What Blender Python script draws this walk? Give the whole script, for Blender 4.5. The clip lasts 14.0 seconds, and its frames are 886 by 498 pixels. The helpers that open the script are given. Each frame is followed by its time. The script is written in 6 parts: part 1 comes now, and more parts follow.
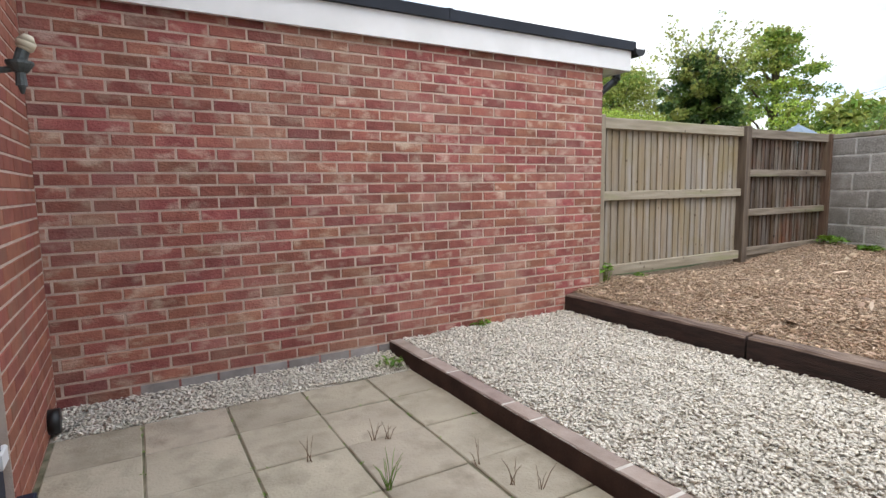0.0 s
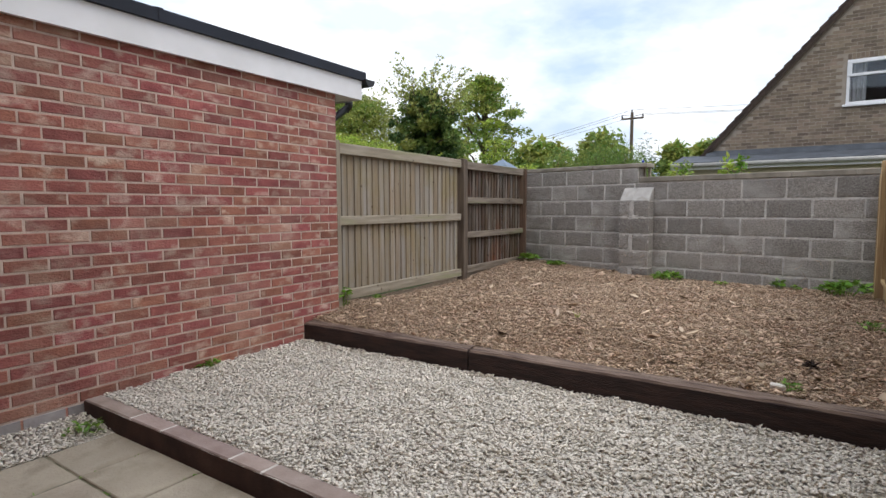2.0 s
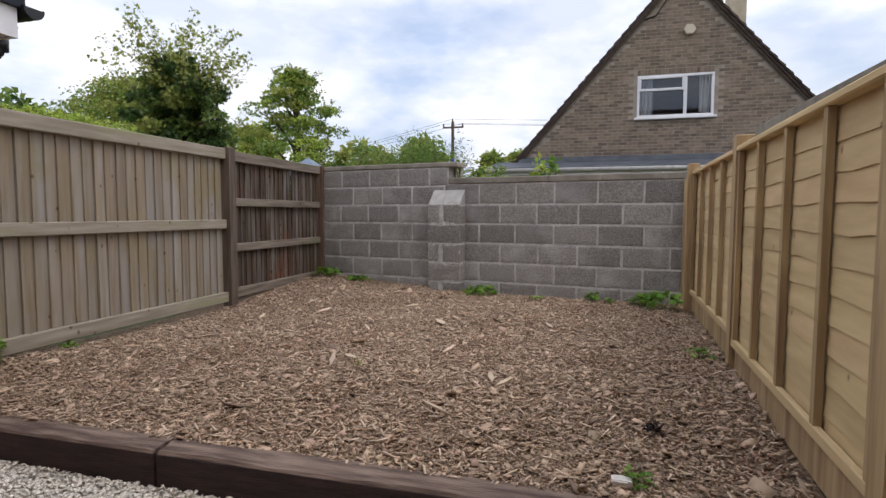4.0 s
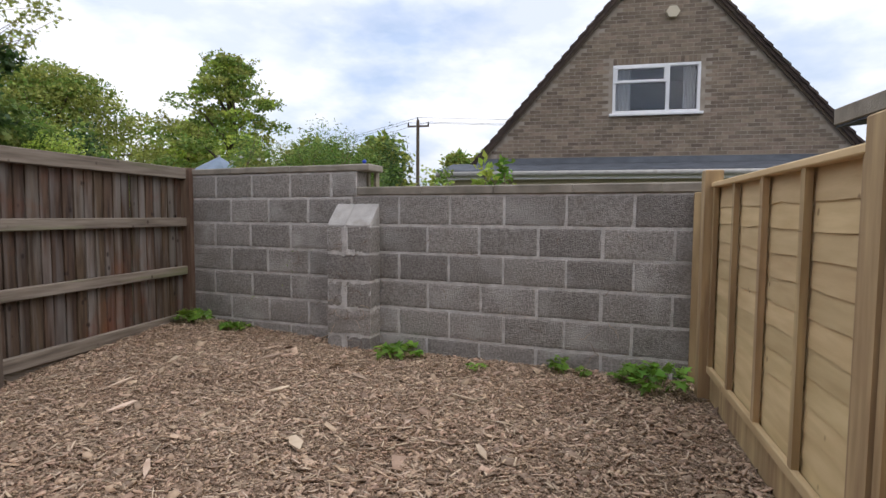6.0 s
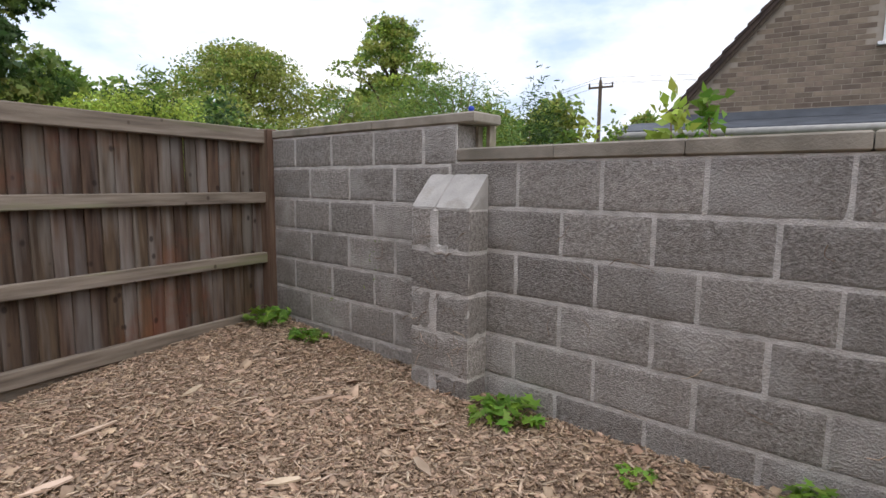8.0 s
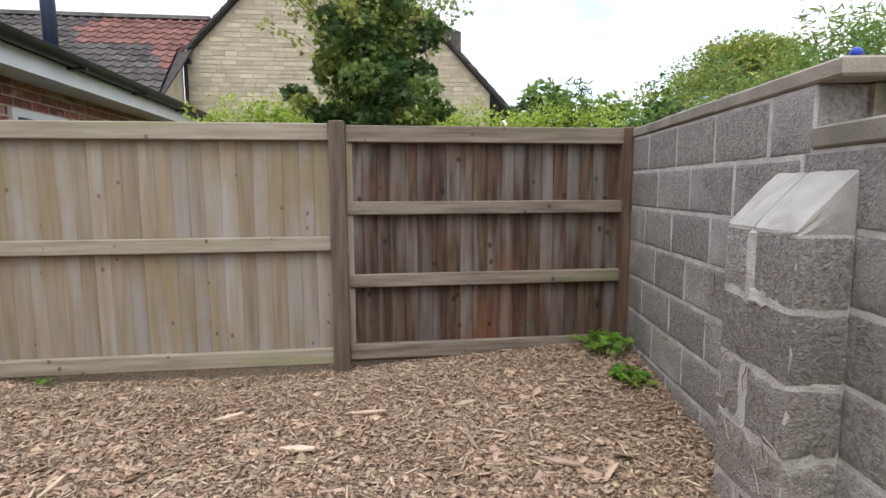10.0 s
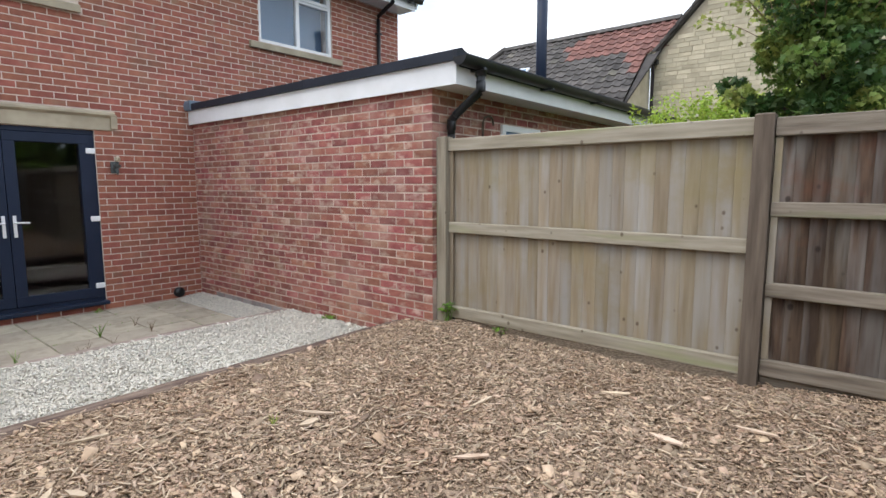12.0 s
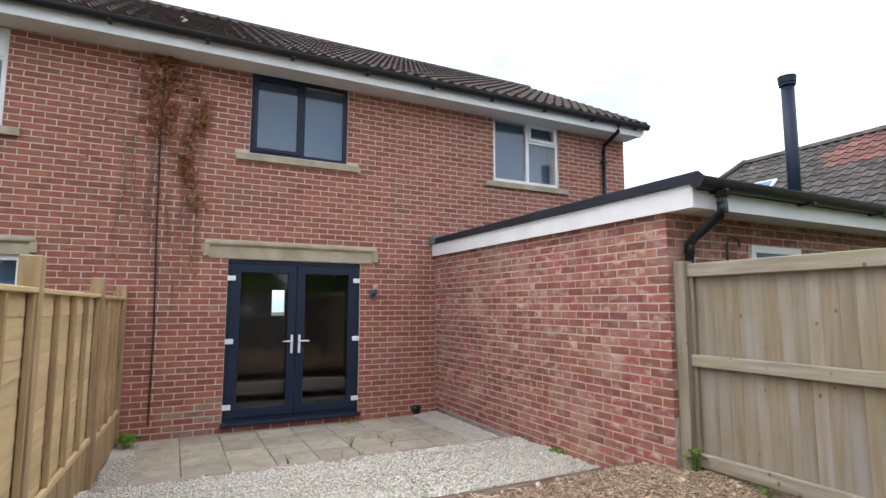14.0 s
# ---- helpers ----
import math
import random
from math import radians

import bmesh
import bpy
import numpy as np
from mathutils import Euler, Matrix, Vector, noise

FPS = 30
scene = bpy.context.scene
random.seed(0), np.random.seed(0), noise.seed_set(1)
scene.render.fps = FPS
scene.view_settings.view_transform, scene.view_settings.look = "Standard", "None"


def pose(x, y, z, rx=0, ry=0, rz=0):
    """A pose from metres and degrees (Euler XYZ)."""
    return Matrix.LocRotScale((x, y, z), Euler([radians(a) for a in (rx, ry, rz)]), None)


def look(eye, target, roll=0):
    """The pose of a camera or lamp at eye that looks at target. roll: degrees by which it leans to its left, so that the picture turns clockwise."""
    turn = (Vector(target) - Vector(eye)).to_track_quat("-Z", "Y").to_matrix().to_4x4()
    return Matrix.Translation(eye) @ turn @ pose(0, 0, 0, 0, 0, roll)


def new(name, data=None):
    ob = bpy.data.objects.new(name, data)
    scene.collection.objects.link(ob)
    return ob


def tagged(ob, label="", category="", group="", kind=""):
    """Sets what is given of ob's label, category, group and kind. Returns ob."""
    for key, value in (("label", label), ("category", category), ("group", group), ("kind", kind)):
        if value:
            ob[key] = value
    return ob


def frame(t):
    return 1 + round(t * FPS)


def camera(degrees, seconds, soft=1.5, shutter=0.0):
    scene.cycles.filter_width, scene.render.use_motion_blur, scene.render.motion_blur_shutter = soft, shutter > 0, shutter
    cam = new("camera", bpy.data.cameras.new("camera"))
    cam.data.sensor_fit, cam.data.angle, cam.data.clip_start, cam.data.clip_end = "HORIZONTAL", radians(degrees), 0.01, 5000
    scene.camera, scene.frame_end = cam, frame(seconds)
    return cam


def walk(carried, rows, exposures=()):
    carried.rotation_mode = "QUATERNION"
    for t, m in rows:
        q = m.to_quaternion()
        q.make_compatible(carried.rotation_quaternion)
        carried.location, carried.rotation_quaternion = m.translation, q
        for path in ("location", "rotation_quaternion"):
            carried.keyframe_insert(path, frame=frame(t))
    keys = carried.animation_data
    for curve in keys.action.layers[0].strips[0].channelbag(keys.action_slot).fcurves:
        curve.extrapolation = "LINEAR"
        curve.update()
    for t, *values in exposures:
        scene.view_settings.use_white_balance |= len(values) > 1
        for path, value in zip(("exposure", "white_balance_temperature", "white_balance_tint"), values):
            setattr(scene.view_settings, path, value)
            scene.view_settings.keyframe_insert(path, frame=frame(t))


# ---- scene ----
cam = camera(79.4, 14.0)
METRES, EYE, TILT, LEAN, TURN = 7.15, 1.165, 0.0, 0.0, -29.9
ROWS = [
    (0.0, 0.0, 0.0, 0.0, -0.1, -6.48, 0.9),
    (0.5, 0.0038, 0.0004, 0.0002, -4.43, -6.08, 0.72),
    (1.0, 0.0072, 0.0001, 0.0014, -10.67, -5.56, 0.56),
    (1.5, 0.0117, 0.0013, 0.0028, -18.1, -5.1, 0.39),
    (2.0, 0.0148, 0.0154, 0.0042, -26.88, -4.48, 0.13),
    (2.5, 0.0315, 0.0358, -0.0017, -34.74, -4.3, -0.05),
    (3.0, 0.0738, 0.0727, -0.0001, -41.23, -4.29, 0.02),
    (3.5, 0.1214, 0.1043, -0.0009, -43.6, -4.04, -0.06),
    (6.0, 0.4218, 0.2689, 0.0292, -47.73, -3.7, -0.35),
    (6.5, 0.468, 0.2957, 0.0339, -47.57, -4.15, -0.45),
    (7.0, 0.5189, 0.3354, 0.033, -45.57, -5.23, -0.54),
    (9.5, 0.7272, 0.4864, 0.0367, 10.93, -6.8, 0.2),
    (10.0, 0.7656, 0.4851, 0.0347, 22.84, -6.51, 0.24),
    (10.5, 0.7927, 0.4908, 0.0384, 35.33, -6.98, 0.29),
    (11.0, 0.8101, 0.4982, 0.0356, 47.81, -7.16, 0.27),
    (11.5, 0.8149, 0.4958, 0.036, 59.78, -7.13, 0.05),
    (12.0, 0.8152, 0.4928, 0.0366, 69.71, -6.83, 0.04),
    (12.5, 0.8151, 0.486, 0.0376, 78.95, -5.5, 0.02),
    (13.0, 0.8161, 0.484, 0.0385, 86.84, -4.23, 0.09),
    (13.5, 0.8157, 0.4848, 0.0422, 91.37, -0.0, 0.02),
    (14.0, 0.8166, 0.4858, 0.0441, 93.2, 6.1, -0.09),
]
EXPOSURES = [(0.0, 1.04, 6500, 10), (1.0, 0.84, 6500, 10), (2.0, 0.54, 6500, 12), (3.0, 0.34, 6520, 16), (4.5, 0.31, 6520, 16), (6.5, 0.38, 6500, 15), (7.5, 0.46, 6500, 15), (9.5, 0.88, 6520, 15), (10.5, 0.94, 6400, 10), (12.0, 0.97, 6300, 9), (14.0, 1.0, 6420, 10)]
walk(cam, [(t, pose(0, 0, EYE, TILT, LEAN, TURN) @ pose(METRES * x, METRES * y, METRES * z, 90 + pitch, roll, yaw)) for t, x, y, z, yaw, pitch, roll in ROWS], EXPOSURES)

# ---- world and light ----
SUN_EL, SUN_AZ = radians(56), radians(204)
world = bpy.data.worlds.new("sky")
scene.world = world
world.use_nodes = True
wn, wl = world.node_tree.nodes, world.node_tree.links
wn.clear()
w_out = wn.new("ShaderNodeOutputWorld")
w_bg = wn.new("ShaderNodeBackground")
w_sky = wn.new("ShaderNodeTexSky")
w_sky.sky_type = "NISHITA"
w_sky.sun_disc = False
w_sky.sun_elevation, w_sky.sun_rotation = SUN_EL, SUN_AZ
w_sky.air_density, w_sky.dust_density = 1.2, 2.0
w_tc = wn.new("ShaderNodeTexCoord")
w_map = wn.new("ShaderNodeMapping")
w_map.inputs["Scale"].default_value = (1.3, 1.3, 3.0)
w_map.inputs["Location"].default_value = (0.35, 0.2, 0.1)
w_noise = wn.new("ShaderNodeTexNoise")
w_noise.inputs["Scale"].default_value = 1.7
w_noise.inputs["Detail"].default_value = 6
w_noise.inputs["Roughness"].default_value = 0.52
w_ramp = wn.new("ShaderNodeValToRGB")
w_ramp.color_ramp.elements[0].position = 0.38
w_ramp.color_ramp.elements[0].color = (0.45, 0.45, 0.45, 1)
w_ramp.color_ramp.elements[1].position = 0.56
w_ramp.color_ramp.elements[1].color = (1, 1, 1, 1)
w_mix = wn.new("ShaderNodeMix")
w_mix.data_type = "RGBA"
w_shade = wn.new("ShaderNodeTexNoise")
w_shade.inputs["Scale"].default_value = 2.6
w_shade.inputs["Detail"].default_value = 7
w_shade.inputs["Roughness"].default_value = 0.55
w_ramp2 = wn.new("ShaderNodeValToRGB")
w_ramp2.color_ramp.elements[0].position, w_ramp2.color_ramp.elements[1].position = 0.34, 0.56
w_ramp2.color_ramp.elements[0].color = (3.9, 4.8, 6.2, 1)
w_ramp2.color_ramp.elements[1].color = (7.6, 7.8, 8.0, 1)
wl.new(w_map.outputs["Vector"], w_shade.inputs["Vector"])
wl.new(w_shade.outputs["Fac"], w_ramp2.inputs["Fac"])
wl.new(w_ramp2.outputs["Color"], w_mix.inputs[7])
wl.new(w_tc.outputs["Generated"], w_map.inputs["Vector"])
wl.new(w_map.outputs["Vector"], w_noise.inputs["Vector"])
wl.new(w_noise.outputs["Fac"], w_ramp.inputs["Fac"])
wl.new(w_ramp.outputs["Color"], w_mix.inputs[0])
wl.new(w_sky.outputs["Color"], w_mix.inputs[6])
w_sep = wn.new("ShaderNodeSeparateXYZ")
w_grad = wn.new("ShaderNodeMapRange")
w_grad.inputs["To Min"].default_value, w_grad.inputs["To Max"].default_value = 0.80, 1.45
w_mul = wn.new("ShaderNodeMix")
w_mul.data_type, w_mul.blend_type = "RGBA", "MULTIPLY"
w_mul.inputs[0].default_value = 1.0
wl.new(w_tc.outputs["Generated"], w_sep.inputs[0])
wl.new(w_sep.outputs["Z"], w_grad.inputs["Value"])
wl.new(w_mix.outputs[2], w_mul.inputs[6])
wl.new(w_grad.outputs["Result"], w_mul.inputs[7])
wl.new(w_mul.outputs[2], w_bg.inputs["Color"])
w_bg.inputs["Strength"].default_value = 0.14
wl.new(w_bg.outputs["Background"], w_out.inputs["Surface"])

sun_data = bpy.data.lights.new("sun", "SUN")
sun_data.energy, sun_data.angle, sun_data.color = 0.55, radians(36), (1.0, 0.95, 0.88)
sun = new("sun", sun_data)
sun.matrix_world = look((0, 0, 20), (-math.sin(SUN_AZ) * 10, -math.cos(SUN_AZ) * 10, 20 - 10 * math.tan(SUN_EL)))


# ---- materials ----
def material(name, base, dark=None, rough=0.8, scale=8.0, detail=5, mix=(0.35, 0.65), bump=0.15, bump_scale=60.0,
             bump_dist=0.004, metal=0.0, rand=0.0, hue=0.0, spec=0.4, stretch=(1, 1, 1), coords="Object", stain=None, knots=0.0, patch=None):
    """Two colours mixed by coarse noise, fine grain bump, and lightness that varies from piece to piece."""
    m = bpy.data.materials.new(name)
    m.use_nodes = True
    n, l = m.node_tree.nodes, m.node_tree.links
    b = n["Principled BSDF"]
    b.inputs["Roughness"].default_value = rough
    b.inputs["Metallic"].default_value = metal
    b.inputs["Specular IOR Level"].default_value = spec
    tc = n.new("ShaderNodeTexCoord")
    mp = n.new("ShaderNodeMapping")
    mp.inputs["Scale"].default_value = stretch
    l.new(tc.outputs[coords], mp.inputs["Vector"])
    info = n.new("ShaderNodeObjectInfo")
    geo = n.new("ShaderNodeNewGeometry")
    add = n.new("ShaderNodeMath")
    add.operation = "ADD"
    l.new(info.outputs["Random"], add.inputs[0])
    l.new(geo.outputs["Random Per Island"], add.inputs[1])
    fr = n.new("ShaderNodeMath")
    fr.operation = "FRACT"
    l.new(add.outputs[0], fr.inputs[0])
    shift = n.new("ShaderNodeVectorMath")
    shift.operation = "ADD"
    sc = n.new("ShaderNodeMath")
    sc.operation = "MULTIPLY"
    sc.inputs[1].default_value = 37.0 if rand else 0.0
    l.new(fr.outputs[0], sc.inputs[0])
    l.new(mp.outputs["Vector"], shift.inputs[0])
    l.new(sc.outputs[0], shift.inputs[1])
    ns = n.new("ShaderNodeTexNoise")
    ns.inputs["Scale"].default_value = scale
    ns.inputs["Detail"].default_value = detail
    l.new(shift.outputs[0], ns.inputs["Vector"])
    rp = n.new("ShaderNodeValToRGB")
    dark = dark or tuple(c * 0.7 for c in base)
    rp.color_ramp.elements[0].position, rp.color_ramp.elements[1].position = mix
    rp.color_ramp.elements[0].color = (*dark, 1)
    rp.color_ramp.elements[1].color = (*base, 1)
    l.new(ns.outputs["Fac"], rp.inputs["Fac"])
    col = rp.outputs["Color"]
    if stain:
        st_col, st_scale, st_lo, st_hi = stain
        s2 = n.new("ShaderNodeTexNoise")
        s2.inputs["Scale"].default_value = st_scale
        s2.inputs["Detail"].default_value = 4
        l.new(shift.outputs[0], s2.inputs["Vector"])
        r2 = n.new("ShaderNodeMapRange")
        r2.inputs["From Min"].default_value, r2.inputs["From Max"].default_value = st_lo, st_hi
        l.new(s2.outputs["Fac"], r2.inputs["Value"])
        mx = n.new("ShaderNodeMix")
        mx.data_type = "RGBA"
        mx.inputs[7].default_value = (*st_col, 1)
        l.new(r2.outputs["Result"], mx.inputs[0])
        l.new(col, mx.inputs[6])
        col = mx.outputs[2]
    if patch:
        pa_col, pa_scale, pa_lo, pa_hi = patch
        p2 = n.new("ShaderNodeTexNoise")
        p2.inputs["Scale"].default_value = pa_scale
        p2.inputs["Detail"].default_value = 6
        p2.inputs["Roughness"].default_value = 0.65
        l.new(geo.outputs["Position"], p2.inputs["Vector"])
        pr = n.new("ShaderNodeMapRange")
        pr.inputs["From Min"].default_value, pr.inputs["From Max"].default_value = pa_lo, pa_hi
        pr.inputs["To Max"].default_value = 0.8
        l.new(p2.outputs["Fac"], pr.inputs["Value"])
        px = n.new("ShaderNodeMix")
        px.data_type = "RGBA"
        px.inputs[7].default_value = (*pa_col, 1)
        l.new(pr.outputs["Result"], px.inputs[0])
        l.new(col, px.inputs[6])
        col = px.outputs[2]
    if knots:
        km = n.new("ShaderNodeMapping")
        km.inputs["Scale"].default_value = (8.0, 8.0, 6.0)
        l.new(tc.outputs[coords], km.inputs["Vector"])
        kv = n.new("ShaderNodeTexVoronoi")
        kv.inputs["Scale"].default_value = 1.0
        l.new(km.outputs["Vector"], kv.inputs["Vector"])
        kr = n.new("ShaderNodeMapRange")
        kr.inputs["From Min"].default_value, kr.inputs["From Max"].default_value = knots * 0.9, knots * 1.7
        kr.inputs["To Min"].default_value, kr.inputs["To Max"].default_value = 0.72, 0.0
        l.new(kv.outputs["Distance"], kr.inputs["Value"])
        kx = n.new("ShaderNodeMix")
        kx.data_type = "RGBA"
        kx.inputs[7].default_value = (dark[0] * 0.35, dark[1] * 0.28, dark[2] * 0.25, 1)
        l.new(kr.outputs["Result"], kx.inputs[0])
        l.new(col, kx.inputs[6])
        col = kx.outputs[2]
    if rand:
        hs = n.new("ShaderNodeHueSaturation")
        mr = n.new("ShaderNodeMapRange")
        mr.inputs["To Min"].default_value, mr.inputs["To Max"].default_value = 1 - rand, 1 + rand
        l.new(fr.outputs[0], mr.inputs["Value"])
        l.new(mr.outputs["Result"], hs.inputs["Value"])
        if hue:
            f2 = n.new("ShaderNodeMath")
            f2.operation = "MULTIPLY"
            f2.inputs[1].default_value = 7.13
            l.new(fr.outputs[0], f2.inputs[0])
            f3 = n.new("ShaderNodeMath")
            f3.operation = "FRACT"
            l.new(f2.outputs[0], f3.inputs[0])
            m2 = n.new("ShaderNodeMapRange")
            m2.inputs["To Min"].default_value, m2.inputs["To Max"].default_value = 0.5 - hue, 0.5 + hue
            l.new(f3.outputs[0], m2.inputs["Value"])
            l.new(m2.outputs["Result"], hs.inputs["Hue"])
        l.new(col, hs.inputs["Color"])
        col = hs.outputs["Color"]
    l.new(col, b.inputs["Base Color"])
    if bump:
        nb = n.new("ShaderNodeTexNoise")
        nb.inputs["Scale"].default_value = bump_scale
        nb.inputs["Detail"].default_value = 6
        l.new(shift.outputs[0], nb.inputs["Vector"])
        bp = n.new("ShaderNodeBump")
        bp.inputs["Strength"].default_value = min(1.0, bump * 3)
        bp.inputs["Distance"].default_value = bump_dist
        l.new(nb.outputs["Fac"], bp.inputs["Height"])
        l.new(bp.outputs["Normal"], b.inputs["Normal"])
    return m


def glass_material(name, tint):
    m = bpy.data.materials.new(name)
    m.use_nodes = True
    b = m.node_tree.nodes["Principled BSDF"]
    b.inputs["Base Color"].default_value = (*tint, 1)
    b.inputs["Roughness"].default_value = 0.01
    b.inputs["IOR"].default_value = 1.5
    b.inputs["Transmission Weight"].default_value = 1.0
    return m


def leaf_material(name, base, dark, rand=0.35, hue=0.02):
    m = material(name, base, dark, rough=0.5, scale=3.0, rand=rand, hue=hue, bump=0, spec=0.35)
    b = m.node_tree.nodes["Principled BSDF"]
    n, l = m.node_tree.nodes, m.node_tree.links
    tr = n.new("ShaderNodeBsdfTranslucent")
    ms = n.new("ShaderNodeMixShader")
    ms.inputs[0].default_value = 0.42
    l.new(b.inputs["Base Color"].links[0].from_socket, tr.inputs["Color"])
    l.new(b.outputs[0], ms.inputs[1])
    l.new(tr.outputs[0], ms.inputs[2])
    l.new(ms.outputs[0], n["Material Output"].inputs["Surface"])
    return m


M_BRICK_G = material("brick_extension", (0.325, 0.122, 0.093), (0.215, 0.072, 0.058), 0.9, 12, 7, (0.3, 0.7), 0.33, 70, 0.008, rand=0.26, hue=0.015, coords="Object", stretch=(0.8, 0.8, 1.4),
                     stain=((0.48, 0.34, 0.27), 9.0, 0.53, 0.72), patch=((0.37, 0.215, 0.165), 2.0, 0.48, 0.72))
M_BRICK_H = material("brick_house", (0.335, 0.122, 0.082), (0.238, 0.082, 0.057), 0.9, 9, 5, (0.3, 0.7), 0.3, 90, 0.004, rand=0.17, hue=0.008,
                     stain=((0.27, 0.17, 0.12), 4.0, 0.6, 0.8), patch=((0.22, 0.115, 0.08), 1.4, 0.54, 0.75))
M_BRICK_B = material("brick_brown", (0.245, 0.19, 0.14), (0.155, 0.118, 0.087), 0.9, 6, 5, (0.3, 0.7), 0.25, 70, rand=0.28, hue=0.008)
M_BRICK_GREY = material("brick_engineering", (0.34, 0.315, 0.305), (0.24, 0.215, 0.21), 0.85, 8, rand=0.2)
M_MORTAR = material("mortar", (0.56, 0.44, 0.365), (0.41, 0.315, 0.26), 0.95, 9, bump=0.3, bump_scale=160)
M_MORTAR_H = material("mortar_house", (0.63, 0.51, 0.435), (0.49, 0.39, 0.33), 0.95, 9, bump=0.3, bump_scale=160)
M_MORTAR_GREY = material("mortar_grey", (0.61, 0.585, 0.55), (0.44, 0.42, 0.39), 0.95, 14, 8, bump=0.33, bump_scale=120, bump_dist=0.008, patch=((0.29, 0.27, 0.24), 1.8, 0.54, 0.76))
M_BRICK_DAMP = material("damp_salted_brick", (0.36, 0.235, 0.175), (0.25, 0.135, 0.098), 0.95, 14, 6, (0.3, 0.7), 0.3, 90, 0.004, rand=0.16, hue=0.008)
M_BLOCK = material("concrete_block", (0.360, 0.334, 0.304), (0.195, 0.178, 0.159), 0.97, 60, 10, (0.32, 0.66), 0.33, 120, 0.014, rand=0.20,
                   stain=((0.45, 0.43, 0.40), 3.0, 0.54, 0.8), patch=((0.20, 0.182, 0.158), 1.8, 0.54, 0.76))
M_CAP = material("pale_concrete", (0.47, 0.45, 0.42), (0.35, 0.335, 0.31), 0.95, 9, 8, (0.3, 0.7), 0.25, 140, rand=0.06, stain=((0.28, 0.26, 0.22), 6.0, 0.58, 0.8))
M_POINT = material("pale_pointing", (0.66, 0.62, 0.56), (0.52, 0.48, 0.43), 0.95, 12, bump=0.2)
M_COPING = material("concrete_coping", (0.34, 0.305, 0.25), (0.20, 0.178, 0.145), 0.95, 7, 7, (0.3, 0.7), 0.25, 110, rand=0.08, stain=((0.17, 0.155, 0.12), 3.0, 0.52, 0.75))
M_STONE = material("cast_stone", (0.42, 0.36, 0.26), (0.31, 0.26, 0.185), 0.9, 4, 6, bump=0.15, bump_scale=120, rand=0.05)
M_STONEWALL = material("reconstituted_stone", (0.52, 0.455, 0.33), (0.41, 0.355, 0.25), 0.95, 3, bump=0.3, bump_scale=40, bump_dist=0.01, rand=0.16)
M_WHITE = material("white_upvc", (0.78, 0.78, 0.79), (0.70, 0.70, 0.70), 0.35, 3, bump=0.0)
M_ANTHRACITE = material("anthracite_frame", (0.014, 0.022, 0.045), (0.011, 0.018, 0.038), 0.45, 3, spec=0.25, bump=0.05, bump_scale=200)
M_BLACK = material("black_plastic", (0.016, 0.017, 0.019), (0.010, 0.010, 0.011), 0.4, 5, bump=0.0)
M_ROOFEDGE = material("dark_roof_trim", (0.022, 0.026, 0.038), (0.015, 0.018, 0.026), 0.6, 3, spec=0.25, bump=0.05, bump_scale=40)
M_LEAD = material("blue_lead_flashing", (0.14, 0.19, 0.25), (0.10, 0.14, 0.18), 0.5, 6, bump=0.1)
M_TILE_BROWN = material("brown_concrete_tile", (0.078, 0.054, 0.044), (0.040, 0.029, 0.025), 0.9, 5, bump=0.2, bump_scale=70, rand=0.2, stain=((0.105, 0.088, 0.06), 2.0, 0.6, 0.85))
M_TILE_GREY = material("grey_concrete_tile", (0.10, 0.088, 0.080), (0.055, 0.048, 0.044), 0.9, 4, bump=0.2, bump_scale=50, rand=0.25, stain=((0.22, 0.20, 0.15), 1.2, 0.6, 0.85))
M_TILE_RED = material("red_clay_tile", (0.215, 0.098, 0.078), (0.14, 0.068, 0.056), 0.9, 4, bump=0.2, bump_scale=50, rand=0.25)
M_OLDWOOD = material("weathered_fence_board", (0.305, 0.246, 0.170), (0.225, 0.174, 0.114), 0.9, 5, 6, (0.3, 0.7), 0.2, 50, 0.002, rand=0.10, hue=0.004, stretch=(6, 6, 0.5),
                     stain=((0.32, 0.292, 0.258), 1.8, 0.42, 0.66), knots=0.066, patch=((0.245, 0.195, 0.10), 1.6, 0.50, 0.72))
M_DARKWOOD = material("dark_weathered_board", (0.112, 0.072, 0.045), (0.036, 0.022, 0.014), 0.9, 5, 6, (0.3, 0.7), 0.25, 50, 0.002, rand=0.28, hue=0.010, stretch=(6, 6, 0.6),
                      stain=((0.172, 0.150, 0.130), 1.6, 0.47, 0.65), knots=0.09, patch=((0.160, 0.056, 0.027), 1.1, 0.54, 0.70))
M_PALEPOST = material("pale_weathered_post", (0.34, 0.298, 0.23), (0.21, 0.175, 0.125), 0.9, 5, 6, (0.3, 0.7), 0.25, 50, 0.003, stretch=(6, 6, 0.5), stain=((0.25, 0.25, 0.13), 2.0, 0.56, 0.76), knots=0.06)
M_RAILWOOD = material("weathered_rail", (0.36, 0.318, 0.25), (0.22, 0.185, 0.132), 0.9, 5, 6, (0.3, 0.7), 0.25, 50, 0.003, rand=0.1, stretch=(0.5, 6, 6), stain=((0.25, 0.25, 0.13), 2.0, 0.56, 0.76), knots=0.07)
M_DARKRAIL = material("dark_weathered_rail", (0.26, 0.218, 0.17), (0.11, 0.086, 0.064), 0.9, 5, 6, (0.3, 0.7), 0.25, 50, 0.003, rand=0.12, stretch=(0.5, 6, 6), stain=((0.17, 0.18, 0.09), 2.2, 0.56, 0.74), knots=0.07)
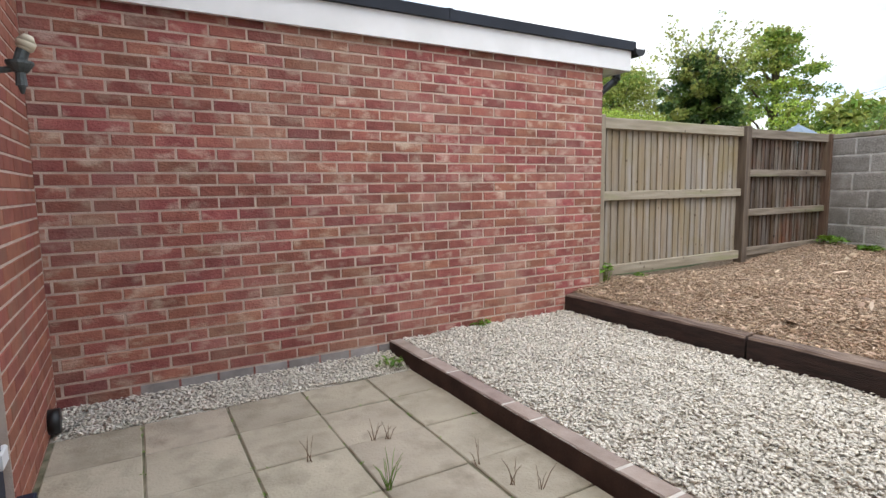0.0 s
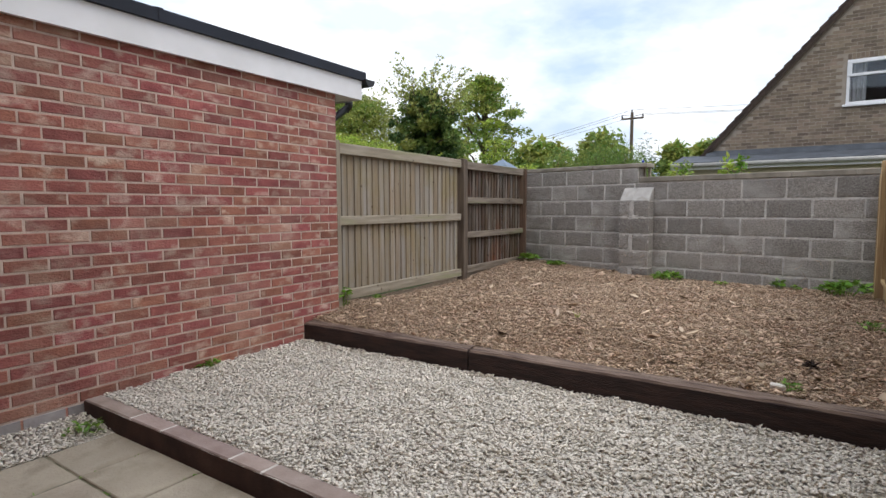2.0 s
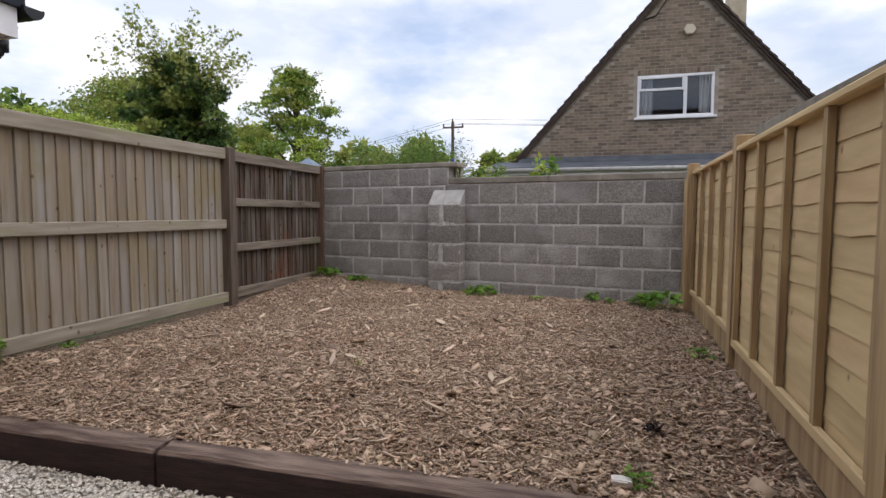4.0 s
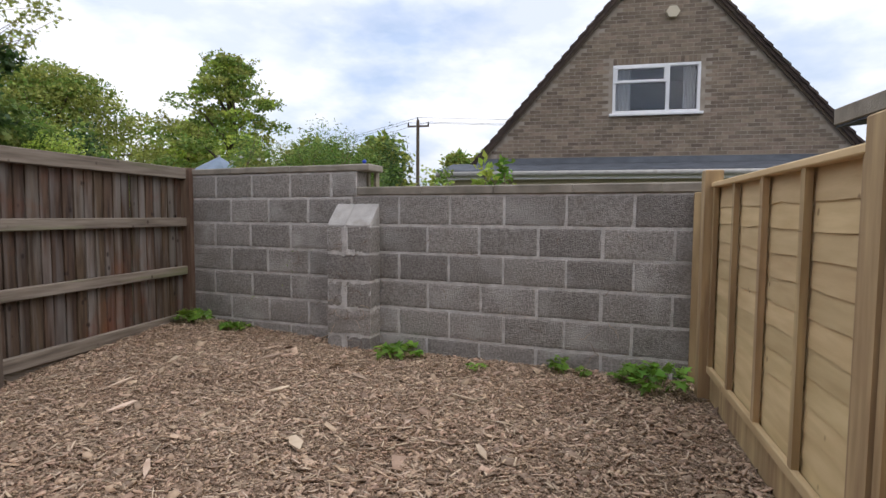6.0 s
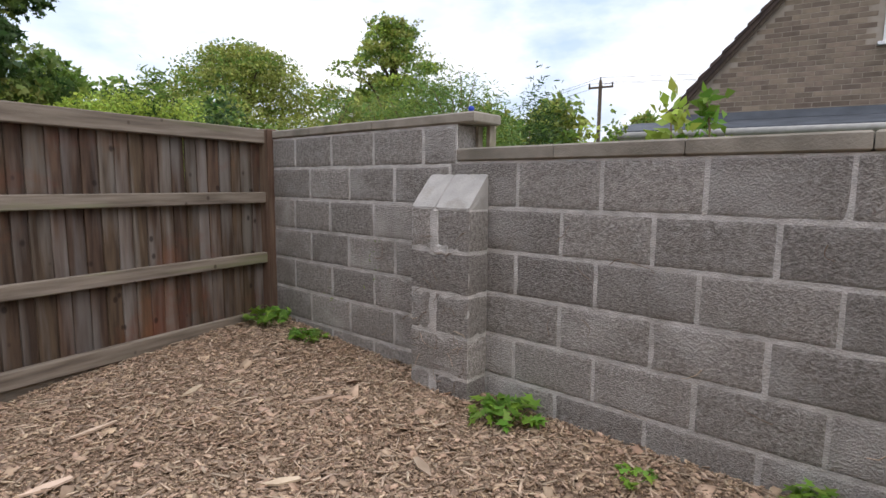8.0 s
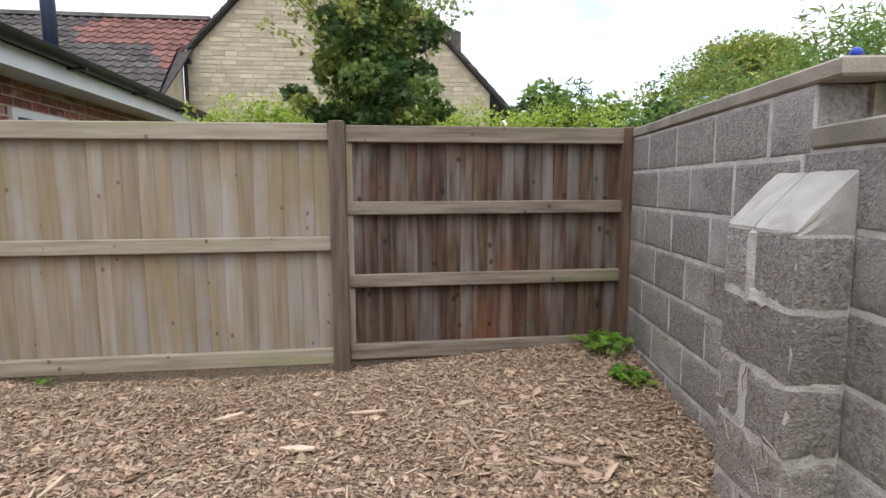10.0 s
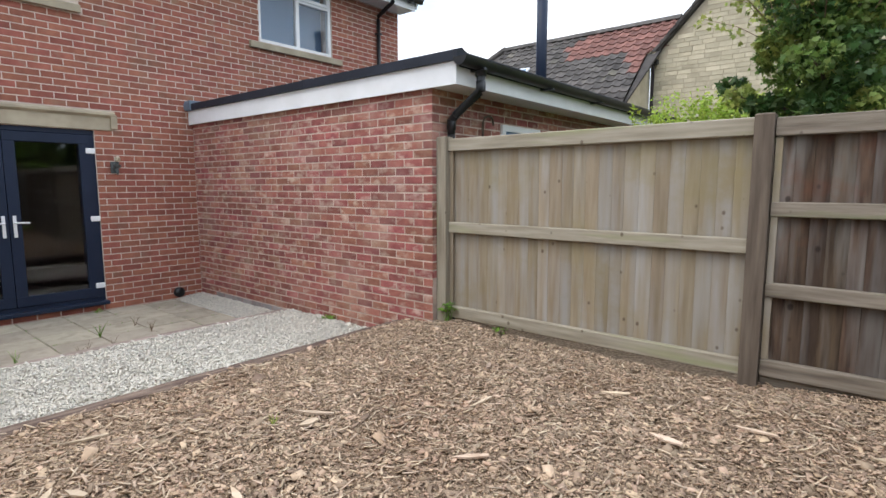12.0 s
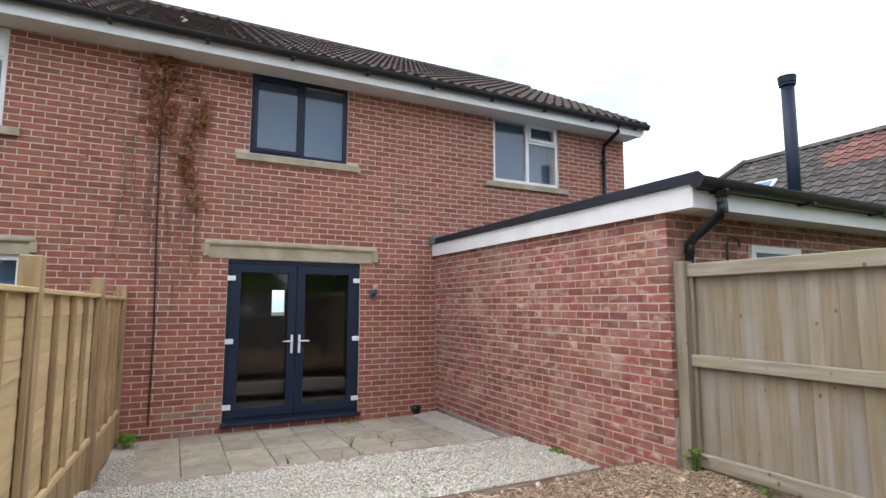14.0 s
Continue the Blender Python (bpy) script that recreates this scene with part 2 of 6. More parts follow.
M_POSTWOOD = material("fence_post_old", (0.17, 0.132, 0.098), (0.085, 0.062, 0.046), 0.9, 5, 6, (0.3, 0.7), 0.2, 50, 0.002, rand=0.1, stretch=(6, 6, 0.5))
M_POSTRED = material("fence_post_reddish", (0.165, 0.105, 0.070), (0.085, 0.048, 0.033), 0.9, 5, 6, (0.3, 0.7), 0.2, 50, 0.002, stretch=(6, 6, 0.5), stain=((0.24, 0.19, 0.13), 2.0, 0.5, 0.72))
M_NEWWOOD = material("new_treated_timber", (0.62, 0.470, 0.255), (0.49, 0.355, 0.18), 0.8, 4, 6, (0.3, 0.7), 0.12, 50, 0.0015, rand=0.14, hue=0.006, stretch=(0.7, 5, 5), knots=0.06)
M_NEWPOST = material("new_treated_post", (0.475, 0.345, 0.18), (0.29, 0.195, 0.10), 0.8, 4, 6, (0.3, 0.7), 0.12, 50, 0.0015, rand=0.1, hue=0.006, stretch=(6, 6, 0.6), stain=((0.235, 0.145, 0.08), 1.6, 0.50, 0.70))
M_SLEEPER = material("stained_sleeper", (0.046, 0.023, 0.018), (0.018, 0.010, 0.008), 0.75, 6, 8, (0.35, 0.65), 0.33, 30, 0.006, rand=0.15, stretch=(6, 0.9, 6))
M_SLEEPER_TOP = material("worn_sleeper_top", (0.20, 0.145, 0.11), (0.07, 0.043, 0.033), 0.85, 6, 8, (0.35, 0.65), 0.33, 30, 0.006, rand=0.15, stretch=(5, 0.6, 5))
M_SLAB = material("paving_slab", (0.48, 0.420, 0.325), (0.36, 0.312, 0.240), 0.9, 3.5, 9, (0.3, 0.7), 0.3, 70, 0.006, rand=0.12, hue=0.006, stain=((0.25, 0.215, 0.16), 7.0, 0.50, 0.80), patch=((0.30, 0.262, 0.195), 4.5, 0.48, 0.70))
M_SLABJOINT = material("slab_joint_dirt", (0.26, 0.235, 0.16), (0.085, 0.085, 0.045), 0.95, 14, bump=0.3)
M_PAVER = material("edging_paver", (0.38, 0.305, 0.265), (0.27, 0.205, 0.175), 0.9, 6, bump=0.2, rand=0.12, hue=0.01)
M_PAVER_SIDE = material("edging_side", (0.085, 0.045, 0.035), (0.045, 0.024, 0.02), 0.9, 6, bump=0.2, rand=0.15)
M_GRAVEL = material("limestone_gravel", (0.76, 0.705, 0.61), (0.62, 0.575, 0.495), 0.9, 20, bump=0.15, bump_scale=150, rand=0.16, hue=0.006)
M_GRAVELBED = material("gravel_bed", (0.72, 0.675, 0.59), (0.57, 0.53, 0.46), 0.95, 45, 3, (0.42, 0.58), 0.4, 80, 0.02)
M_CHIP = material("wood_chip", (0.465, 0.340, 0.236), (0.300, 0.208, 0.138), 0.9, 12, bump=0.1, rand=0.47, hue=0.010, patch=((0.285, 0.178, 0.112), 1.7, 0.50, 0.72))
M_STRAND = material("pale_wood_shred", (0.55, 0.43, 0.315), (0.41, 0.305, 0.21), 0.9, 12, bump=0, rand=0.3, hue=0.01)
M_CHIPBED = material("chip_bed", (0.35, 0.250, 0.168), (0.17, 0.116, 0.076), 0.95, 45, 5, (0.38, 0.62), 0.4, 70, 0.02)
M_EARTH = material("rough_grass_ground", (0.075, 0.095, 0.035), (0.045, 0.055, 0.022), 0.95, 0.6, 8, bump=0.3, bump_scale=8, bump_dist=0.05)
M_GLASS = glass_material("window_glass", (0.93, 0.95, 0.97))
# plaster darkened so the shade inside the rooms is in its colour
M_ROOM = material("darkened_room_plaster", (0.10, 0.095, 0.09), (0.085, 0.08, 0.075), 0.9, 2, bump=0)
# blue-grey colour standing in for sky reflected in window panes
M_SKYTINT = material("sky_reflection_tint", (0.15, 0.235, 0.35), (0.125, 0.20, 0.31), 0.8, 2, bump=0)
M_CURTAIN = material("grey_curtain", (0.42, 0.42, 0.42), (0.28, 0.28, 0.28), 0.9, 3, bump=0, stretch=(1, 12, 0.3))
M_CHROME = material("satin_metal", (0.70, 0.70, 0.70), (0.6, 0.6, 0.6), 0.3, 3, metal=0.9, bump=0)
M_FELT = material("roofing_felt", (0.075, 0.085, 0.10), (0.045, 0.052, 0.062), 0.8, 3, bump=0.2, bump_scale=120)
M_LEAF_DARK = leaf_material("maple_leaf", (0.075, 0.135, 0.036), (0.042, 0.088, 0.022))
M_LEAF_YOUNG = leaf_material("young_maple_leaf", (0.36, 0.40, 0.10), (0.24, 0.29, 0.07))
M_LEAF_MID = leaf_material("green_leaf", (0.21, 0.3, 0.06), (0.14, 0.22, 0.04))
M_LEAF_LIGHT = leaf_material("hedge_leaf", (0.42, 0.52, 0.09), (0.3, 0.4, 0.06))
M_LEAF_OLIVE = leaf_material("olive_leaf", (0.35, 0.385, 0.09), (0.25, 0.28, 0.06))
M_LEAF_BLUE = leaf_material("shrub_leaf", (0.20, 0.315, 0.085), (0.13, 0.215, 0.055))
M_LEAF_WEED = leaf_material("weed_leaf", (0.20, 0.35, 0.05), (0.12, 0.24, 0.03))
M_LEAF_DEAD = leaf_material("dead_leaf", (0.44, 0.21, 0.105), (0.26, 0.12, 0.06))
M_BARK = material("bark", (0.13, 0.10, 0.07), (0.07, 0.05, 0.04), 0.95, 20, bump=0.3, stretch=(3, 3, 0.6))
M_TWIG = material("dry_stem", (0.24, 0.17, 0.11), (0.14, 0.09, 0.06), 0.95, 20, bump=0)
M_LAMPMETAL = material("weathered_lamp_metal", (0.11, 0.125, 0.125), (0.055, 0.062, 0.064), 0.55, 30, bump=0.2, bump_scale=90, metal=0.3)
M_MAPLE = leaf_material("mid_maple_leaf", (0.19, 0.27, 0.065), (0.11, 0.175, 0.04))
M_CABLE = material("dark_cable", (0.03, 0.02, 0.02), (0.02, 0.015, 0.015), 0.7, 5, bump=0)
M_CREAM = material("cream_plastic", (0.55, 0.48, 0.36), (0.47, 0.41, 0.30), 0.5, 5, bump=0)


# ---- mesh helpers ----
class Shape:
    """Vertices and faces gathered piece by piece, then made into one mesh."""

    def __init__(self):
        self.v, self.f = [], []

    def add(self, verts, faces):
        k = len(self.v)
        self.v += [tuple(p) for p in verts]
        self.f += [tuple(i + k for i in f) for f in faces]
        return self

    def box(self, x0, x1, y0, y1, z0, z1, m=None, bevel=0.0):
        if bevel:
            b = bevel
            v = []
            for z, i in ((z0, b), (z0 + b, 0), (z1 - b, 0), (z1, b)):
                v += [(x0 + i, y0 + i, z), (x1 - i, y0 + i, z), (x1 - i, y1 - i, z), (x0 + i, y1 - i, z)]
            f = [(3, 2, 1, 0), (12, 13, 14, 15)]
            for r in range(3):
                for c in range(4):
                    d = (c + 1) % 4
                    f.append((r * 4 + c, r * 4 + d, r * 4 + 4 + d, r * 4 + 4 + c))
        else:
            v = [(x0, y0, z0), (x1, y0, z0), (x1, y1, z0), (x0, y1, z0), (x0, y0, z1), (x1, y0, z1), (x1, y1, z1), (x0, y1, z1)]
            f = [(3, 2, 1, 0), (4, 5, 6, 7), (0, 1, 5, 4), (1, 2, 6, 5), (2, 3, 7, 6), (3, 0, 4, 7)]
        if m:
            v = [m @ Vector(p) for p in v]
        return self.add(v, f)

    def prism(self, outline, d0, d1, axis="y"):
        """An outline of (a, b) pairs swept along an axis: y takes (x, z), x takes (y, z), z takes (x, y)."""
        put = {"y": lambda a, b, d: (a, d, b), "x": lambda a, b, d: (d, a, b), "z": lambda a, b, d: (a, b, d)}[axis]
        n = len(outline)
        v = [put(a, b, d0) for a, b in outline] + [put(a, b, d1) for a, b in outline]
        f = [tuple(range(n))[::-1], tuple(range(n, 2 * n))] + [(i, (i + 1) % n, n + (i + 1) % n, n + i) for i in range(n)]
        return self.add(v, f)

    def tube(self, pts, r, sides=8, r1=None):
        pts = [Vector(p) for p in pts]
        n = len(pts)
        v, f = [], []
        for i, p in enumerate(pts):
            d = (pts[min(i + 1, n - 1)] - pts[max(i - 1, 0)]).normalized()
            up = Vector((0, 0, 1)) if abs(d.z) < 0.9 else Vector((1, 0, 0))
            a = d.cross(up).normalized()
            b = d.cross(a).normalized()
            rr = r if r1 is None else r + (r1 - r) * i / max(1, n - 1)
            for s in range(sides):
                t = 2 * math.pi * s / sides
                v.append(p + (a * math.cos(t) + b * math.sin(t)) * rr)
        for i in range(n - 1):
            for s in range(sides):
                e = (s + 1) % sides
                f.append((i * sides + s, i * sides + e, (i + 1) * sides + e, (i + 1) * sides + s))
        f.append(tuple(range(sides))[::-1])
        f.append(tuple(range((n - 1) * sides, n * sides)))
        return self.add(v, f)

    def mesh(self, name, mat, smooth=False):
        me = bpy.data.meshes.new(name)
        me.from_pydata(self.v, [], self.f)
        me.validate()
        bm = bmesh.new()
        bm.from_mesh(me)
        bmesh.ops.recalc_face_normals(bm, faces=bm.faces)
        bm.to_mesh(me)
        bm.free()
        for mm in (mat if isinstance(mat, (list, tuple)) else [mat]):
            me.materials.append(mm)
        if smooth:
            me.polygons.foreach_set("use_smooth", [True] * len(me.polygons))
        return me


def part(name, shape, mat, parent=None, label="", smooth=False, at=None):
    ob = new(name, shape.mesh(name, mat, smooth) if isinstance(shape, Shape) else shape)
    if parent:
        ob.parent = parent
    if at is not None:
        ob.matrix_basis = at
    return tagged(ob, label)


def thing(name, label, category, group="", kind="", at=None):
    ob = new(name)
    if at is not None:
        ob.matrix_basis = at
    return tagged(ob, label, category, group, kind)


def structure(name, shape, mat, label, category, smooth=False):
    return tagged(part(name, shape, mat, None, label, smooth), label, category, "", "structure")


def B(*a, **k):
    return Shape().box(*a, **k)


def big_mesh(name, verts, faces, mat, smooth=False):
    """A mesh from numpy arrays: verts (n, 3), faces (m, k) all of one size k."""
    me = bpy.data.meshes.new(name)
    k = faces.shape[1]
    me.vertices.add(len(verts))
    me.vertices.foreach_set("co", verts.astype(np.float32).ravel())
    me.loops.add(faces.size)
    me.loops.foreach_set("vertex_index", faces.astype(np.int32).ravel())
    me.polygons.add(len(faces))
    me.polygons.foreach_set("loop_start", np.arange(0, faces.size, k, dtype=np.int32))
    me.polygons.foreach_set("loop_total", np.full(len(faces), k, dtype=np.int32))
    me.update(calc_edges=True)
    me.materials.append(mat)
    if smooth:
        me.polygons.foreach_set("use_smooth", [True] * len(faces))
    return me


RNG = np.random.default_rng(7)


def turns(n, tilt):
    """n rotation matrices: any heading, tilted by up to about tilt radians."""
    a, b, c = RNG.uniform(0, 2 * np.pi, n), RNG.normal(0, tilt, n), RNG.normal(0, tilt, n)
    ca, sa, cb, sb, cc, sc = np.cos(a), np.sin(a), np.cos(b), np.sin(b), np.cos(c), np.sin(c)
    z, o = np.zeros(n), np.ones(n)
    ra = np.stack([np.stack([ca, -sa, z], 1), np.stack([sa, ca, z], 1), np.stack([z, z, o], 1)], 1)
    rb = np.stack([np.stack([o, z, z], 1), np.stack([z, cb, -sb], 1), np.stack([z, sb, cb], 1)], 1)
    rc = np.stack([np.stack([cc, z, sc], 1), np.stack([z, o, z], 1), np.stack([-sc, z, cc], 1)], 1)
    return ra @ rb @ rc


def scatter(name, template, faces, places, sizes, tilt, mat, jitter=0.0, rot=None):
    """Copies of a small template at many places, joined into one mesh."""
    n, k = len(places), len(template)
    r = turns(n, tilt) if rot is None else rot
    v = template[None] * sizes[:, None, :]
    if jitter:
        v = v + RNG.normal(0, jitter, v.shape) * sizes.mean(1)[:, None, None]
    v = np.einsum("nij,nkj->nki", r, v) + places[:, None, :]
    f = faces[None] + (np.arange(n) * k)[:, None, None]
    return big_mesh(name, v.reshape(-1, 3), f.reshape(-1, faces.shape[1]), mat)


CUBE_V = np.array([(x, y, z) for z in (-.5, .5) for y in (-.5, .5) for x in (-.5, .5)])
CUBE_F = np.array([(0, 2, 3, 1), (4, 5, 7, 6), (0, 1, 5, 4), (1, 3, 7, 5), (3, 2, 6, 7), (2, 0, 4, 6)])


# ---- plan ----
HX = -0.46           # house wall, facing +x
GY = 3.618           # wall of the flat-roofed extension, facing -y
GX = 3.80            # its end
PATIO = -0.085
GRAVEL = 0.03
SLX0, SLX1 = 3.36, 3.50   # sleeper


def fence_y(x):
    return -0.40 - 0.045 * x


def wall_x(y):
    return 7.56 + 0.165 * y


def chip_z(x, y):
    t = min(1, max(0, (x - 3.5) / 1.0))
    z = 0.185 + 0.06 * t * t * (3 - 2 * t)
    z += 0.10 * min(1, max(0, (x - 5.5) / 2.5)) * min(1, max(0, (y - 1.5) / 2.0))
    z += 0.05 * max(0, 1 - abs(x - 4.0) / 0.8) * min(1, max(0, (y - 2.6) / 0.9))
    z -= 0.04 * min(1, max(0, (y - 3.35) / 0.25)) * min(1, max(0, (x - 4.1) / 0.4)) * min(1, max(0, (6.9 - x) / 0.6))
    return z + 0.025 * noise.noise((x * 1.1, y * 1.1, 3.0)) + 0.010 * noise.noise((x * 4, y * 4, 5.0))


def gravel_z(x, y):
    return GRAVEL + 0.012 * noise.noise((x * 3, y * 3, 1.0)) + 0.01 * noise.noise((x * 9, y * 9, 2.0))


# ---- ground ----
structure("ground", B(-150, 250, -150, 250, -0.6, -0.36), M_EARTH, "rough green ground around the gardens", "ground")


def sheet(name, x0, x1, y0f, y1f, nx, ny, zf, mat, label, category):
    s = Shape()
    for i in range(nx + 1):
        for j in range(ny + 1):
            x = x0 + (x1(j / ny) - x0) * i / nx if callable(x1) else x0 + (x1 - x0) * i / nx
            y = y0f(x) + (y1f - y0f(x)) * j / ny
            s.v.append((x, y, zf(x, y)))
    s.f = [(i * (ny + 1) + j, (i + 1) * (ny + 1) + j, (i + 1) * (ny + 1) + j + 1, i * (ny + 1) + j + 1) for i in range(nx) for j in range(ny)]
    return structure(name, s, mat, label, category, True)


patio = structure("patio", B(HX - 0.02, 1.62, -0.5, GY + 0.02, -0.35, PATIO - 0.008), M_SLABJOINT, "paved patio of old grey-buff concrete slabs with weedy joints", "patio")
gravel = sheet("gravel_bed", 1.60, 3.40, lambda x: fence_y(x) - 0.02, GY + 0.03, 40, 90, lambda x, y: gravel_z(x, y) - 0.008, M_GRAVELBED, "bed of pale grey limestone gravel", "gravel")
chips = sheet("woodchip_bed", 3.45, lambda t: wall_x(-0.8 + 4.8 * t) + 0.02, lambda x: fence_y(x) - 0.05, 4.0, 90, 90, lambda x, y: chip_z(x, y) - 0.012, M_CHIPBED, "raised bed covered in brown wood chips", "wood chips")

# ---- house ----
DOOR = (0.70, 2.44, 0.0, 2.07)
W1 = (0.90, 2.215, 3.485, 4.60)
W2 = (4.675, 6.01, 3.525, 4.62)
W3 = (-3.0, -1.68, 3.45, 4.57)
W4 = (-3.1, -1.40, 0.0, 2.02)
OPENINGS = [DOOR, W1, W2, W3, W4]
EAVE = 4.62


def pierced(x0, x1, y0, y1, z0, z1, openings):
    """A wall of boxes with openings (y0, y1, z0, z1) left free."""
    s = Shape()
    ys = sorted({y0, y1, *[o[0] for o in openings], *[o[1] for o in openings]})
    for a, b in zip(ys, ys[1:]):
        m = (a + b) / 2
        zs = z0
        for o in sorted([o for o in openings if o[0] < m < o[1]], key=lambda o: o[2]):
            if o[2] > zs:
                s.box(x0, x1, a, b, zs, o[2])
            zs = o[3]
        s.box(x0, x1, a, b, zs, z1)
    return s


wall_house = structure("wall_house", pierced(HX - 0.30, HX - 0.004, -9.0, 7.56, -0.3, EAVE + 0.1, OPENINGS), M_MORTAR_H, "red brick rear wall of the semi-detached house", "brick wall")
structure("wall_house_end", B(-7.2, HX - 0.30, 7.30, 7.56, -0.3, EAVE + 0.1), M_BRICK_H, "red brick end wall of the house", "brick wall")
structure("wall_house_front", pierced(-7.2, -6.95, -9.0, 7.30, -0.3, EAVE + 0.1, [(2.10, 2.75, 1.10, 2.00)]), M_BRICK_H, "red brick front wall of the house", "brick wall")
structure("wall_house_far_end", B(-6.95, HX - 0.30, -9.0, -8.75, -0.3, EAVE + 0.1), M_BRICK_H, "red brick far end wall", "brick wall")
structure("wall_extension", Shape().box(HX - 0.004, GX - 0.004, GY + 0.004, GY + 0.22, -0.3, 2.30), M_MORTAR, "pinkish red brick wall of the flat-roofed extension", "brick wall")
structure("wall_extension_side", Shape().box(GX - 0.22, GX - 0.004, GY + 0.22, 9.6, -0.3, 2.30), M_MORTAR, "red brick side wall of the extension", "brick wall")
structure("wall_extension_back", B(HX - 0.3, GX - 0.22, 9.4, 9.6, -0.3, 2.30), M_BRICK_G, "brick back wall of the extension", "brick wall")

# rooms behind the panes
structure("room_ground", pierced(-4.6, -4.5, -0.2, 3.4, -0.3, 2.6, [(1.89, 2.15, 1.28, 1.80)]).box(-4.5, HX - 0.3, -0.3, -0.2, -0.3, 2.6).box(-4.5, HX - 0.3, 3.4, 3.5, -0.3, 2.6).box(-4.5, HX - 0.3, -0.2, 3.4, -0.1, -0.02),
          M_ROOM, "plain room behind the glazed doors, its dimness put into the wall colour", "room")
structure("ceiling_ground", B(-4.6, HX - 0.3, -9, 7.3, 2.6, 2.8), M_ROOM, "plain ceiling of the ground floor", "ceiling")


def tiled_roof(name, label, ridge, eave, along0, along1, axis, rows, pitch_w, mat, red=None):
    """Interlocking tiles in waves: ridge and eave are (across, z); tiles run along the other axis."""
    s = Shape()
    red_s = Shape()
    n = int(abs(along1 - along0) / pitch_w)
    va = Vector((eave[0] - ridge[0], eave[1] - ridge[1]))
    ln = va.length
    nrm = Vector((-va.y, va.x)).normalized()
    if nrm.y < 0:
        nrm = -nrm
    for r in range(rows):
        a0, a1 = r / rows, (r + 1.06) / rows
        for i in range(n):
            q0 = along0 + (along1 - along0) * i / n
            q1 = along0 + (along1 - along0) * (i + 1) / n
            tgt = red_s if red and red((r + 0.5) / rows, (q0 + q1) / 2) else s
            prof = [(0.0, 0.012), (0.18, 0.045), (0.36, 0.05), (0.55, 0.015), (0.8, 0.005), (1.0, 0.012)]
            k = len(tgt.v)
            for a, lift in ((a0, 0.0), (a1, 0.028)):
                for u, h in prof:
                    p = Vector(ridge) + va * a + nrm * (h + lift)
                    q = q0 + (q1 - q0) * u
                    tgt.v.append((p.x, q, p.y) if axis == "y" else (q, p.x, p.y))
            p = Vector(ridge) + va * a1 + nrm * 0.0
            for u, h in prof:
                q = q0 + (q1 - q0) * u
                tgt.v.append((p.x, q, p.y) if axis == "y" else (q, p.x, p.y))
            for j in range(5):
                tgt.f.append((k + j, k + j + 1, k + 6 + j + 1, k + 6 + j))
                tgt.f.append((k + 6 + j, k + 6 + j + 1, k + 12 + j + 1, k + 12 + j))
    base = Shape()
    pts = [(ridge[0], ridge[1]), (eave[0], eave[1]), (eave[0], eave[1] - 0.06), (ridge[0], ridge[1] - 0.06)]
    base.prism(pts, along0, along1, "y" if axis == "y" else "x")
    return s, red_s, base


# roof of the house
ROOF_EAVE, ROOF_RIDGE = (-0.02, 4.76), (-3.75, 6.88)
s, _, base = tiled_roof("roof", "", ROOF_RIDGE, ROOF_EAVE, -9.2, 7.78, "y", 16, 0.19, M_TILE_BROWN)
roof_house = structure("roof_house", base, M_TILE_BROWN, "brown concrete tiled pitched roof of the house", "roof")
tagged(part("tiles", s, M_TILE_BROWN, roof_house, "rows of brown interlocking tiles"), kind="stuff")
part("back_slope", Shape().prism([(-3.75, 6.88), (-7.5, 4.76), (-7.5, 4.7), (-3.75, 6.82)], -9.2, 7.78), M_TILE_BROWN, roof_house)
for i in range(38):
    part("ridge_tile", Shape().prism([(-3.90, 6.84), (-3.84, 6.94), (-3.75, 6.98), (-3.66, 6.94), (-3.60, 6.84)], -9.2 + i * 0.447, -9.2 + i * 0.447 + 0.44), M_TILE_BROWN, roof_house)
structure("gable_house", Shape().prism([(-7.2, EAVE + 0.1), (HX - 0.3, EAVE + 0.1), (-3.75, 6.8)], 7.31, 7.55), M_BRICK_H, "red brick gable of the house", "brick wall")
structure("fascia_house", B(-0.10, -0.075, -9.1, 7.62, 4.56, 4.72), M_WHITE, "white fascia board under the house roof", "fascia")
structure("soffit_house", B(HX - 0.01, -0.10, -9.1, 7.62, 4.575, 4.60), M_WHITE, "white soffit under the eaves", "soffit")
structure("verge_house", Shape().prism([(-0.075, 4.60), (-0.02, 4.72), (-3.75, 6.82), (-3.75, 6.66), (-0.45, 4.70)], 7.62, 7.66), M_WHITE, "white verge board at the roof end", "bargeboard")


